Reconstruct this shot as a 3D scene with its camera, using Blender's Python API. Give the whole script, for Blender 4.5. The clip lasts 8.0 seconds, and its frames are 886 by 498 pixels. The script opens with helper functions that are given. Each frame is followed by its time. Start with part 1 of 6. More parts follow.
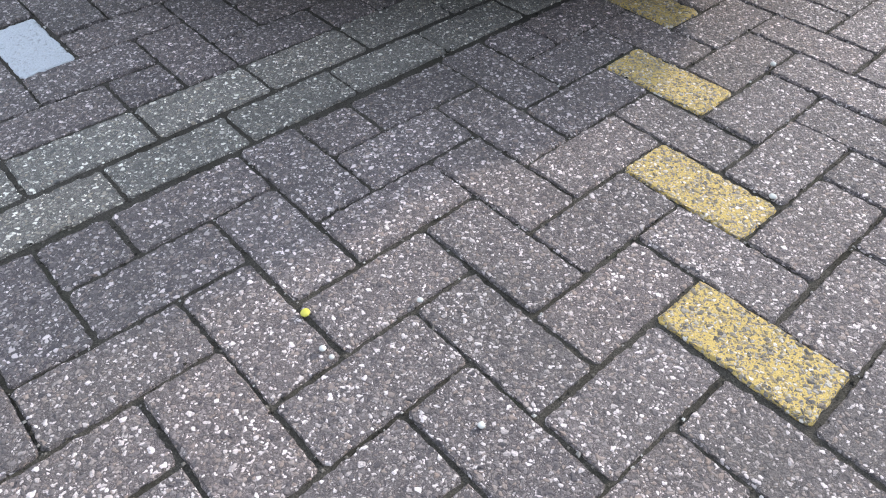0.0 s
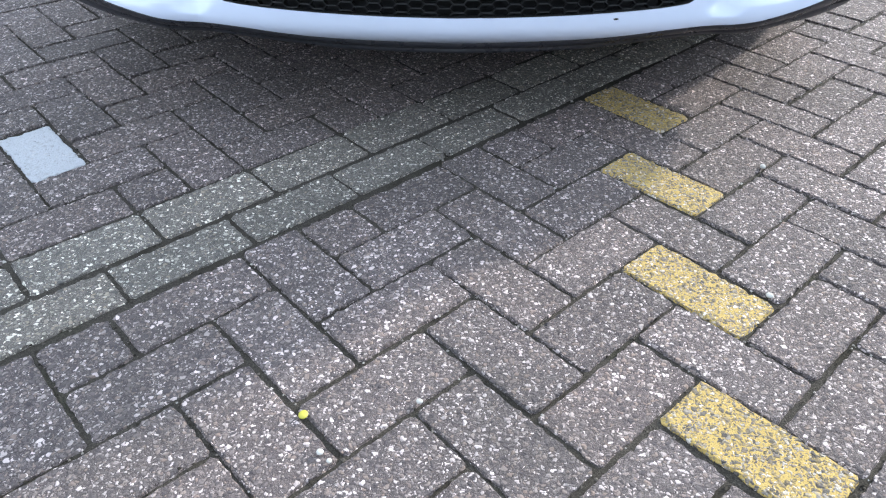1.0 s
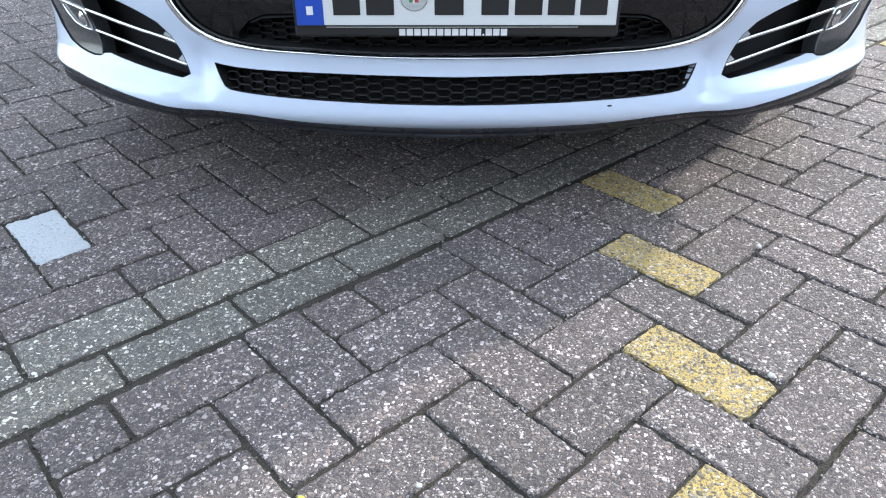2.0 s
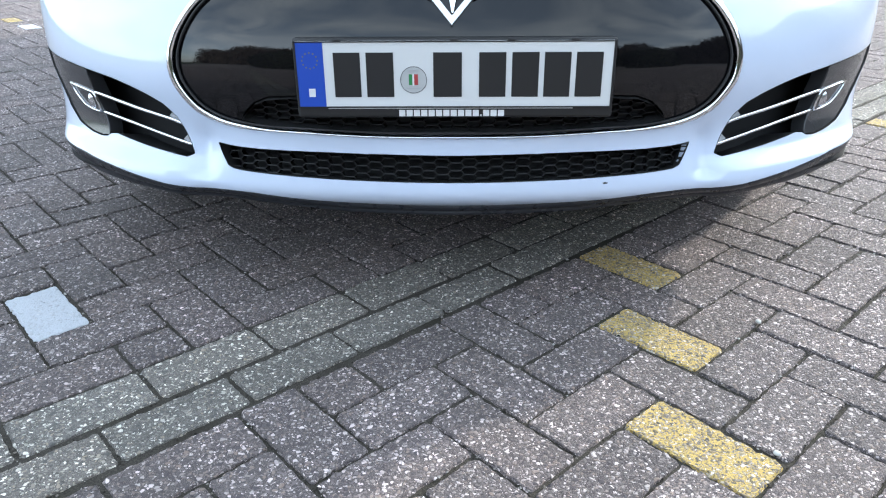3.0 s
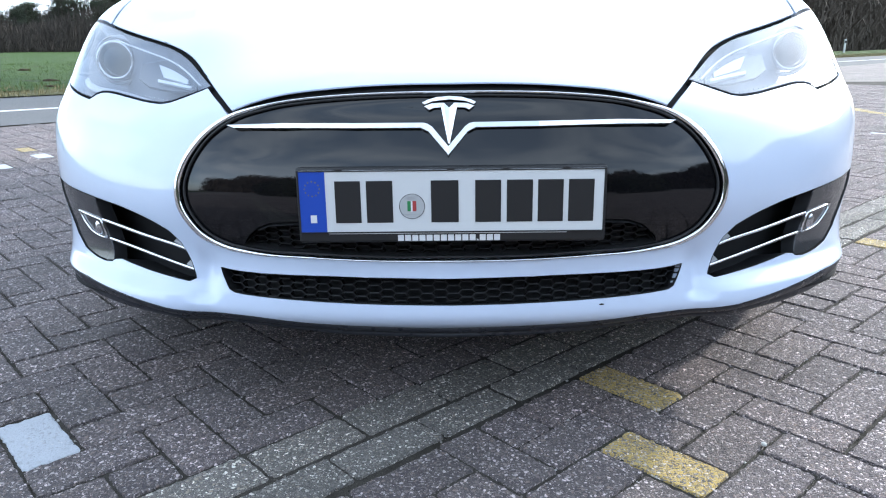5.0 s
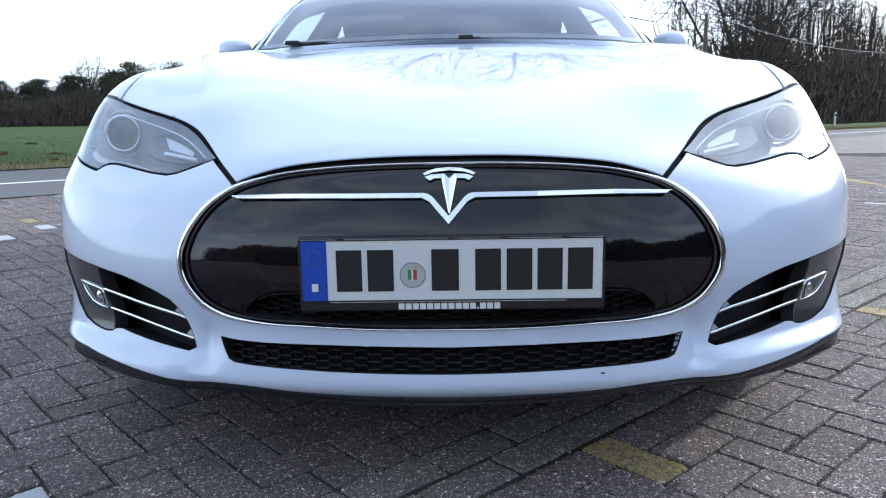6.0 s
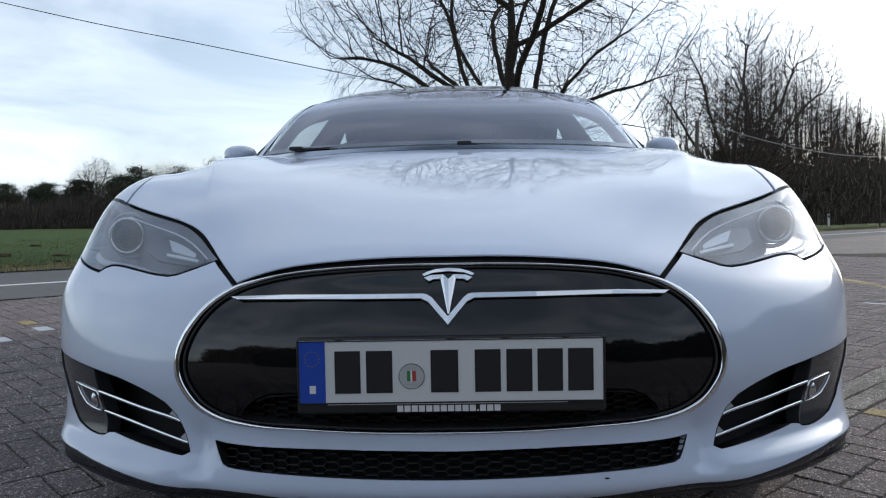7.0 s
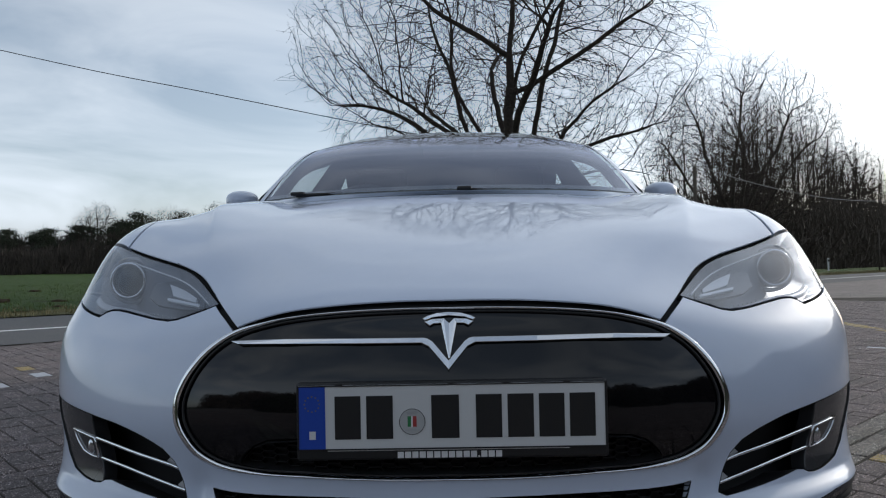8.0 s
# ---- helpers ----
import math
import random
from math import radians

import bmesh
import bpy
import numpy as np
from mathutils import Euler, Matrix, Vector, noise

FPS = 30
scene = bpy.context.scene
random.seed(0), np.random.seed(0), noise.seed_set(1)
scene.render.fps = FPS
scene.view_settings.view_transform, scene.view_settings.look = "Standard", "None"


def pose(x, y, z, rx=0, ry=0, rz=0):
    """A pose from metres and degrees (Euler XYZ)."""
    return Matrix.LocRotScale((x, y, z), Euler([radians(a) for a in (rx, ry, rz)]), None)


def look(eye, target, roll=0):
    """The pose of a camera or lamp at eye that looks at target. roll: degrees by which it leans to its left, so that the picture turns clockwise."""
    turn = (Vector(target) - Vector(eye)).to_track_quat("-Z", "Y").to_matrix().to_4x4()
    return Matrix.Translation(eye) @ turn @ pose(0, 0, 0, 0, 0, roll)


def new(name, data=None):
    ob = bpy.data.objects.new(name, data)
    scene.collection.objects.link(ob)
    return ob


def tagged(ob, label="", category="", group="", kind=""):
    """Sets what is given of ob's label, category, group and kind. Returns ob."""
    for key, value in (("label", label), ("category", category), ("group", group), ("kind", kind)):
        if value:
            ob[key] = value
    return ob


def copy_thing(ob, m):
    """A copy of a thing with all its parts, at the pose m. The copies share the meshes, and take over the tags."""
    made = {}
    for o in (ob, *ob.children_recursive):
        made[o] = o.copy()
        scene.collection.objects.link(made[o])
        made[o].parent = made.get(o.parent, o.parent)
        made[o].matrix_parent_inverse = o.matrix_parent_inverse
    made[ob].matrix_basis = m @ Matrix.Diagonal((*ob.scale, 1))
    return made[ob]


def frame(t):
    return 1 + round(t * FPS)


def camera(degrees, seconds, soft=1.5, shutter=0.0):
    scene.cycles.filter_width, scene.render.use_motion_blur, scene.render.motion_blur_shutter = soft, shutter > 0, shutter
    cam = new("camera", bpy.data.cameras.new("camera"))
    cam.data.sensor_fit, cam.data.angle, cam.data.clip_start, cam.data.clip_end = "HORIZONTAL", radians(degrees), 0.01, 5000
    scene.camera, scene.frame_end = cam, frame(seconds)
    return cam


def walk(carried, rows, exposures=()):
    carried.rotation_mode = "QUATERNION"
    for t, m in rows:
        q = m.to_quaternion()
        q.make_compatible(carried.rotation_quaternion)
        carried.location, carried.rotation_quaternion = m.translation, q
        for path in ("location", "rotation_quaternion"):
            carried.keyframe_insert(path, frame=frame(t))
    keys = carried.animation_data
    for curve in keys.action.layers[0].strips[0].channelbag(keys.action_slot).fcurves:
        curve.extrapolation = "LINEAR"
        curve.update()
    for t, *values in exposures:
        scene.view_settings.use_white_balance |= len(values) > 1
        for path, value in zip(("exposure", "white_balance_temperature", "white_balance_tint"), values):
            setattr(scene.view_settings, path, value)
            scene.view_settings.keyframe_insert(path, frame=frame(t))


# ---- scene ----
import functools

from mathutils.geometry import delaunay_2d_cdt as cdt

# ---- camera ----
cam = camera(62.7, 8.0, 1.15)
PATH = [
    (0, (0.01, -1.238, 0.699), (-0.013, 0.171, -0.721), 0.9),
    (0.5, (0.011, -1.239, 0.702), (-0.017, 0.249, -0.633), 0.8),
    (1, (0.012, -1.242, 0.707), (-0.02, 0.344, -0.512), 0.6),
    (1.5, (0.012, -1.244, 0.709), (-0.023, 0.406, -0.419), 0.5),
    (1.7, (0.014, -1.248, 0.711), (-0.024, 0.428, -0.38), 0.4),
    (2.8, (0.015, -1.251, 0.713), (-0.025, 0.54, -0.177), 0.2),
    (3, (0.014, -1.254, 0.714), (-0.026, 0.555, -0.138), 0.2),
    (3.5, (0.015, -1.255, 0.718), (-0.026, 0.582, -0.071), 0.1),
    (4, (0.015, -1.257, 0.717), (-0.026, 0.613, 0.009), 0.0),
    (4.5, (0.015, -1.26, 0.72), (-0.026, 0.638, 0.091), -0.0),
    (4.7, (0.015, -1.261, 0.722), (-0.024, 0.648, 0.127), -0.1),
    (5.8, (0.017, -1.273, 0.725), (-0.024, 0.685, 0.32), -0.3),
    (6, (0.014, -1.273, 0.723), (-0.024, 0.694, 0.365), -0.3),
    (6.5, (0.014, -1.278, 0.724), (-0.023, 0.713, 0.537), -0.4),
    (7, (0.015, -1.279, 0.723), (-0.021, 0.719, 0.64), -0.4),
    (7.5, (0.015, -1.281, 0.723), (-0.021, 0.718, 0.706), -0.5),
    (8, (0.014, -1.285, 0.722), (-0.021, 0.714, 0.762), -0.5),
]
EXPOSURES = [(0.0, 0.80, 6530, 11), (1.0, 0.98, 6490, 9), (3.0, 1.07, 6390, 6), (4.5, 0.98, 6180, 6), (5.4, 0.70, 6080, 10), (6.0, 0.26, 6060, 10), (6.5, -0.24, 6230, 10), (7.0, -0.72, 6500, 10), (7.5, -1.03, 6580, 10), (8.0, -1.16, 6580, 10)]
walk(cam, [(t, look(eye, target, roll)) for t, eye, target, roll in PATH], EXPOSURES)


# ---- sky, sun ----
SUN_AZ, SUN_EL = 50.0, 20.0          # degrees: clockwise from +y, above the horizon
world = bpy.data.worlds.new("sky")
scene.world = world
world.use_nodes = True
wn, wl = world.node_tree.nodes, world.node_tree.links
sky = wn.new("ShaderNodeTexSky")
sky.sky_type, sky.sun_disc = "NISHITA", False
sky.sun_elevation, sky.sun_rotation = radians(SUN_EL), radians(SUN_AZ)
sky.air_density, sky.dust_density, sky.ozone_density = 1.0, 1.6, 2.0
# thin streaky cirrus over the whole dome
coord = wn.new("ShaderNodeTexCoord")
stretch = wn.new("ShaderNodeMapping")
stretch.inputs["Rotation"].default_value = (radians(12), radians(-20), radians(35))
stretch.inputs["Scale"].default_value = (1.0, 2.3, 3.8)
streak = wn.new("ShaderNodeTexNoise")
streak.inputs["Scale"].default_value, streak.inputs["Detail"].default_value, streak.inputs["Roughness"].default_value = 1.7, 6, 0.55
streak.inputs["Distortion"].default_value = 0.9
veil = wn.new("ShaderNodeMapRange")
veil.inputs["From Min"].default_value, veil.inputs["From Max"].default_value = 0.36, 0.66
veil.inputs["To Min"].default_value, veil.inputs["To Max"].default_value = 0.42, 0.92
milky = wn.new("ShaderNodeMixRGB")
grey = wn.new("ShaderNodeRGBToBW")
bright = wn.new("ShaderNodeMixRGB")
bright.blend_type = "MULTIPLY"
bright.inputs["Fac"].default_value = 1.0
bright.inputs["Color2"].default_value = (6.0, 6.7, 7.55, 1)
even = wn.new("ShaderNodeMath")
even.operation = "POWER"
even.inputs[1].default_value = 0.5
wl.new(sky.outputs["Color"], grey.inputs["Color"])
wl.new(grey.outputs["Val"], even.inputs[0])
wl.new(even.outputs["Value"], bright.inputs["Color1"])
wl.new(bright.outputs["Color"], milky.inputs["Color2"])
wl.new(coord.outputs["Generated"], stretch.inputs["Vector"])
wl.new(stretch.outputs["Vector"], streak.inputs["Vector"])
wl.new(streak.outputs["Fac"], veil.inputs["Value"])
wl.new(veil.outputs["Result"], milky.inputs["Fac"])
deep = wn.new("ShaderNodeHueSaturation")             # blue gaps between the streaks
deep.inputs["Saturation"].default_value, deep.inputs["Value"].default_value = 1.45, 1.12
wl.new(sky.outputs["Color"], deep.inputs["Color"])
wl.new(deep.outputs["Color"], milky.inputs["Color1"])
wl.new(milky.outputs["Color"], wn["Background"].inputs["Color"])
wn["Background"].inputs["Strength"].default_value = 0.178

sun_data = bpy.data.lights.new("sun", "SUN")
sun_data.energy, sun_data.angle, sun_data.color = 2.5, radians(2.0), (1.0, 0.94, 0.85)
sun = new("sun", sun_data)
sun_dir = Vector((math.sin(radians(SUN_AZ)) * math.cos(radians(SUN_EL)), math.cos(radians(SUN_AZ)) * math.cos(radians(SUN_EL)), math.sin(radians(SUN_EL))))
sun.matrix_world = look(sun_dir * 80, (0, 0, 0))
tagged(sun, "low spring sun through thin cloud", "sun", kind="structure")


# ---- materials ----
def mat(name, color=(0.5, 0.5, 0.5), rough=0.5, metal=0.0, coat=0.0, spec=0.5):
    m = bpy.data.materials.new(name)
    m.use_nodes = True
    b = m.node_tree.nodes["Principled BSDF"]
    b.inputs["Base Color"].default_value = (*color, 1)
    b.inputs["Roughness"].default_value, b.inputs["Metallic"].default_value = rough, metal
    b.inputs["Coat Weight"].default_value, b.inputs["Coat Roughness"].default_value = coat, 0.012
    b.inputs["Specular IOR Level"].default_value = spec
    return m


class Nodes:
    """Short hand for a material's node tree."""
    def __init__(self, m):
        self.n, self.l, self.b = m.node_tree.nodes, m.node_tree.links, m.node_tree.nodes["Principled BSDF"]

    def add(self, kind, **inputs):
        node = self.n.new(kind)
        for key, value in inputs.items():
            slot = node.inputs[key.replace("_", " ")]
            if isinstance(value, bpy.types.NodeSocket):
                self.l.new(value, slot)
            else:
                slot.default_value = value
        return node

    def where(self):
        return self.add("ShaderNodeNewGeometry").outputs["Position"]

    def noise(self, scale, detail=4.0, rough=0.55, vec=None):
        node = self.add("ShaderNodeTexNoise", Scale=scale, Detail=detail, Roughness=rough)
        self.l.new(vec or self.where(), node.inputs["Vector"])
        return node.outputs["Fac"]

    def ramp(self, fac, stops):
        node = self.n.new("ShaderNodeValToRGB")
        ramp = node.color_ramp
        while len(ramp.elements) < len(stops):
            ramp.elements.new(0.5)
        for e, (p, c) in zip(ramp.elements, stops):
            e.position = p
            e.color = (*c, 1) if len(c) == 3 else c
        self.l.new(fac, node.inputs["Fac"])
        return node.outputs["Color"]

    def grey(self, fac, lo, hi, a=0.0, b=1.0):
        node = self.add("ShaderNodeMapRange", Value=fac, From_Min=lo, From_Max=hi, To_Min=a, To_Max=b)
        return node.outputs["Result"]

    def mix(self, fac, one, two, kind="MIX"):
        node = self.n.new("ShaderNodeMixRGB")
        node.blend_type = kind
        for slot, value in (("Fac", fac), ("Color1", one), ("Color2", two)):
            if isinstance(value, bpy.types.NodeSocket):
                self.l.new(value, node.inputs[slot])
            else:
                node.inputs[slot].default_value = value if slot == "Fac" else (*value, 1)
        return node.outputs["Color"]

    def math(self, op, one, two=0.0):
        node = self.n.new("ShaderNodeMath")
        node.operation = op
        for k, value in enumerate((one, two)):
            if isinstance(value, bpy.types.NodeSocket):
                self.l.new(value, node.inputs[k])
            else:
                node.inputs[k].default_value = value
        return node.outputs["Value"]

    def bump(self, height, strength, distance):
        node = self.add("ShaderNodeBump", Strength=strength, Distance=distance, Height=height)
        self.l.new(node.outputs["Normal"], self.b.inputs["Normal"])

    def color(self, c):
        self.l.new(c, self.b.inputs["Base Color"])

    def rough(self, r):
        self.l.new(r, self.b.inputs["Roughness"])


def paver_material(name, chance, tint, stones=1.0, paint=None):
    """Concrete paver with washed pebbles in its face. chance: 'object' or 'island', what the tint varies by; paint: colour of worn paint over it."""
    m = mat(name, rough=0.85, spec=0.3)
    k = Nodes(m)
    pos = k.where()
    luck = k.add("ShaderNodeObjectInfo").outputs["Random"] if chance == "object" else k.add("ShaderNodeNewGeometry").outputs["Random Per Island"]
    wobble = k.add("ShaderNodeTexNoise", Scale=110.0, Detail=2.0)
    k.l.new(pos, wobble.inputs["Vector"])
    bent = k.n.new("ShaderNodeVectorMath")
    bent.operation = "MULTIPLY_ADD"
    k.l.new(wobble.outputs["Color"], bent.inputs[0])
    bent.inputs[1].default_value = (0.011, 0.011, 0.011)
    k.l.new(pos, bent.inputs[2])
    heights, colour = [], None
    paste = k.ramp(k.noise(60, 6, 0.7, pos), [(0.3, (0.052, 0.049, 0.049)), (0.5, (0.100, 0.094, 0.093)), (0.72, (0.165, 0.157, 0.154))])
    fines = k.noise(820, 3, 0.75, pos)
    colour = k.mix(k.grey(fines, 0.50, 0.66, 0, 0.85), paste, (0.33, 0.32, 0.31))
    colour = k.mix(k.grey(fines, 0.46, 0.34, 0, 0.7), colour, (0.022, 0.021, 0.021))
    for scale, size, share in ((330, 0.60, 0.72), (190, 0.60, 0.66), (112, 0.50, 0.40)):
        cells = k.add("ShaderNodeTexVoronoi", Scale=float(scale), Randomness=1.0)
        k.l.new(bent.outputs["Vector"], cells.inputs["Vector"])
        dice = k.add("ShaderNodeSeparateColor", Color=cells.outputs["Color"])
        round_ = k.grey(cells.outputs["Distance"], size * 0.74, size * 0.90, 1, 0)
        dome = k.grey(cells.outputs["Distance"], 0.0, size * 0.92, 1, 0)
        there = k.grey(dice.outputs["Red"], 1 - share * stones, 1 - share * stones + 0.02, 0, 1)
        mask = k.math("MULTIPLY", round_, there)
        rim = k.math("MULTIPLY", k.grey(cells.outputs["Distance"], size * 1.12, size * 0.86, 0, 0.55), there)
        stone = k.ramp(dice.outputs["Green"], [(0.0, (0.085, 0.085, 0.09)), (0.25, (0.15, 0.145, 0.145)), (0.52, (0.23, 0.222, 0.214)), (0.64, (0.27, 0.235, 0.20)), (0.76, (0.33, 0.32, 0.30)), (0.89, (0.58, 0.57, 0.55)), (1.0, (0.86, 0.85, 0.83))])
        colour = k.mix(mask, k.mix(rim, colour, (0.05, 0.047, 0.046)), stone)
        heights.append(k.math("MULTIPLY", k.math("MULTIPLY", dome, there), 75.0 / scale))
    # each paver its own tone, dirt lying over it in large soft patches
    tone = k.ramp(luck, [(0.0, tuple(t * 0.84 for t in tint)), (0.35, tint), (0.7, tuple(t * f for t, f in zip(tint, (1.05, 1.02, 1.0)))), (1.0, tuple(t * 1.10 for t in tint))])
    colour = k.mix(1.0, colour, tone, "MULTIPLY")
    dirt = k.grey(k.noise(3.1, 5, 0.6, pos), 0.42, 0.72, 0, 0.42)
    colour = k.mix(dirt, colour, (0.075, 0.072, 0.066))
    relief = k.math("ADD", k.math("ADD", heights[0], heights[1]), heights[2])
    if paint:
        # worn off the tops of the stones and in patches
        patch = k.grey(k.noise(22, 4, 0.65, pos), 0.38, 0.62, 0.0, 1.0)
        rubbed = k.math("MULTIPLY", k.grey(relief, 0.005, 0.07, 0, 1), k.grey(k.noise(150, 3, 0.6, pos), 0.36, 0.56, 0.55, 1.0))
        held = k.math("SUBTRACT", 1.0, k.math("MULTIPLY", rubbed, k.math("MAXIMUM", k.math("ADD", k.math("MULTIPLY", patch, 0.35), paint[1]), 0.0)))
        film = k.mix(k.noise(300, 3, 0.6, pos), tuple(c * 0.78 for c in paint[0]), tuple(min(1, c * 1.15) for c in paint[0]))
        colour = k.mix(held, colour, film)
    k.color(colour)
    k.bump(k.math("ADD", relief, k.math("MULTIPLY", fines, 0.35)), 1.0, 0.0075)
    return m


def make_materials():
    M = {}
    for chance in ("object", "island"):
        M["paver_" + chance] = paver_material("washed_concrete_" + chance, chance, (1.15, 1.02, 1.035))
        M["green_" + chance] = paver_material("mossy_concrete_" + chance, chance, (1.44, 1.39, 1.29), 0.70)
        M["yellow_" + chance] = paver_material("yellow_paint_on_concrete_" + chance, chance, (1.25, 1.15, 1.05), 1.0, ((0.58, 0.415, 0.14), 0.89))
        M["white_" + chance] = paver_material("white_paint_on_concrete_" + chance, chance, (1.3, 1.25, 1.2), 0.35, ((0.58, 0.60, 0.64), 0.02))
    # joint filling: dark sand, moss in places
    m = M["soil"] = mat("joint_soil", rough=0.95, spec=0.15)
    k = Nodes(m)
    base = k.ramp(k.noise(420, 5, 0.75), [(0.3, (0.026, 0.023, 0.019)), (0.52, (0.066, 0.059, 0.050)), (0.75, (0.16, 0.145, 0.125))])
    base = k.mix(k.grey(k.noise(7, 4, 0.6), 0.50, 0.68, 0, 0.75), base, (0.034, 0.030, 0.022))
    base = k.mix(k.grey(k.noise(5, 4, 0.6), 0.60, 0.72, 0, 0.5), base, (0.030, 0.038, 0.014))
    k.color(base)
    k.bump(k.noise(420, 4, 0.75), 1.0, 0.004)
    # distant paving: the same concrete where single pavers blur together
    m = M["far_paving"] = mat("distant_paving", rough=0.85, spec=0.3)
    k = Nodes(m)
    turn = k.add("ShaderNodeMapping", Vector=k.where(), Rotation=(0, 0, radians(46.3)))
    brick = k.add("ShaderNodeTexBrick", Vector=turn.outputs["Vector"], Color1=(0.21, 0.185, 0.175, 1), Color2=(0.29, 0.255, 0.24, 1), Mortar=(0.09, 0.082, 0.074, 1), Scale=1.0, Mortar_Size=0.005, Brick_Width=0.2105, Row_Height=0.10525)
    tone = k.mix(k.grey(k.noise(0.8, 6, 0.65), 0.3, 0.7), (0.82, 0.82, 0.82), (1.15, 1.12, 1.1))
    k.color(k.mix(1.0, brick.outputs["Color"], tone, "MULTIPLY"))
    k.bump(k.noise(140, 3, 0.7), 0.8, 0.006)
    # asphalt
    m = M["asphalt"] = mat("grey_asphalt", rough=0.85, spec=0.3)
    k = Nodes(m)
    c = k.ramp(k.noise(240, 4, 0.75), [(0.3, (0.07, 0.07, 0.072)), (0.55, (0.13, 0.13, 0.13)), (0.8, (0.24, 0.235, 0.23))])
    k.color(k.mix(k.grey(k.noise(0.7, 5, 0.6), 0.35, 0.7, 0, 0.5), c, (0.16, 0.155, 0.15)))
    k.bump(k.noise(240, 3, 0.7), 0.7, 0.005)
    m = M["road_paint"] = mat("white_road_paint", rough=0.6)
    k = Nodes(m)
    k.color(k.mix(k.grey(k.noise(30, 6, 0.7), 0.55, 0.72, 0, 0.7), (0.74, 0.74, 0.72), (0.25, 0.25, 0.24)))
    # grass
    m = M["field"] = mat("meadow_grass", rough=0.9, spec=0.2)
    k = Nodes(m)
    g = k.ramp(k.noise(1.6, 7, 0.65), [(0.28, (0.026, 0.050, 0.010)), (0.5, (0.052, 0.094, 0.020)), (0.75, (0.095, 0.128, 0.038))])
    g = k.mix(k.grey(k.noise(26, 5, 0.7), 0.35, 0.7, 0, 0.65), g, (0.05, 0.095, 0.02))
    k.color(k.mix(k.grey(k.noise(0.5, 5, 0.65), 0.58, 0.66, 0, 0.8), g, (0.055, 0.042, 0.026)))
    k.bump(k.noise(14, 6, 0.7), 1.0, 0.10)
    m = M["verge"] = mat("dry_verge_grass", rough=0.9, spec=0.2)
    k = Nodes(m)
    g = k.ramp(k.noise(5, 7, 0.7), [(0.3, (0.06, 0.065, 0.025)), (0.5, (0.15, 0.14, 0.065)), (0.72, (0.26, 0.225, 0.12))])
    k.color(k.mix(k.grey(k.noise(40, 4, 0.7), 0.4, 0.7, 0, 0.6), g, (0.07, 0.085, 0.025)))
    k.bump(k.noise(30, 5, 0.7), 1.0, 0.06)
    for key, lo, hi in (("blade", (0.05, 0.10, 0.02), (0.13, 0.17, 0.05)), ("straw", (0.14, 0.12, 0.05), (0.34, 0.29, 0.16))):
        m = M[key] = mat(key + "_grass", rough=0.8, spec=0.2)
        k = Nodes(m)
        k.color(k.mix(k.add("ShaderNodeNewGeometry").outputs["Random Per Island"], lo, hi))
    m = M["grit"] = mat("joint_grit_grains", rough=0.9, spec=0.2)
    k = Nodes(m)
    k.color(k.ramp(k.add("ShaderNodeNewGeometry").outputs["Random Per Island"], [(0.0, (0.016, 0.014, 0.011)), (0.55, (0.06, 0.052, 0.042)), (0.85, (0.18, 0.16, 0.14)), (1.0, (0.5, 0.48, 0.45))]))
    m = M["earth"] = mat("molehill_earth", rough=0.95, spec=0.1)
    k = Nodes(m)
    k.color(k.ramp(k.noise(22, 6, 0.7), [(0.3, (0.025, 0.018, 0.011)), (0.7, (0.085, 0.062, 0.038))]))
    k.bump(k.noise(40, 5, 0.7), 1.0, 0.03)
    # trees
    for key, lo, hi in (("bark", (0.020, 0.017, 0.014), (0.060, 0.050, 0.040)), ("twig", (0.022, 0.017, 0.014), (0.055, 0.040, 0.032)), ("wood_bark", (0.030, 0.026, 0.021), (0.085, 0.072, 0.058)), ("brush", (0.045, 0.038, 0.032), (0.125, 0.104, 0.084)), ("far_brush", (0.048, 0.041, 0.036), (0.085, 0.072, 0.062)), ("needle", (0.028, 0.035, 0.023), (0.060, 0.070, 0.046))):
        m = M[key] = mat(key + "_surface", rough=0.9, spec=0.2)
        k = Nodes(m)
        k.color(k.mix(k.grey(k.noise(9, 6, 0.7), 0.3, 0.7), lo, hi))
        if key in ("bark", "wood_bark"):
            k.bump(k.noise(30, 5, 0.7), 0.8, 0.03)
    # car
    # white paint whose base colour carries the blue cast of the skylight
    m = M["paint"] = mat("sky_tinted_white_paint", (0.70, 0.743, 0.77), 0.42, 0.0, 1.0)
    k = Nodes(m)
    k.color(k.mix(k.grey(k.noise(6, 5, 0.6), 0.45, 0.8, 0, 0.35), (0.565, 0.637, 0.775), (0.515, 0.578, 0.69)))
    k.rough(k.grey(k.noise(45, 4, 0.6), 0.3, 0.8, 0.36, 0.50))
    M["projector"] = mat("projector_glass", (0.03, 0.032, 0.036), 0.16, 0.0, 0.0, 0.25)
    m = M["gloss_black"] = mat("gloss_black_panel", (0.004, 0.004, 0.005), 0.10, 0.0, 0.0)
    k = Nodes(m)
    k.rough(k.grey(k.noise(70, 5, 0.7), 0.45, 0.8, 0.03, 0.14))
    m = M["chrome"] = mat("bright_chrome", (0.80, 0.81, 0.83), 0.10, 1.0)
    k = Nodes(m)
    k.rough(k.grey(k.noise(90, 4, 0.7), 0.4, 0.8, 0.07, 0.22))
    m = M["black"] = mat("black_plastic", (0.014, 0.014, 0.015), 0.55)
    k = Nodes(m)
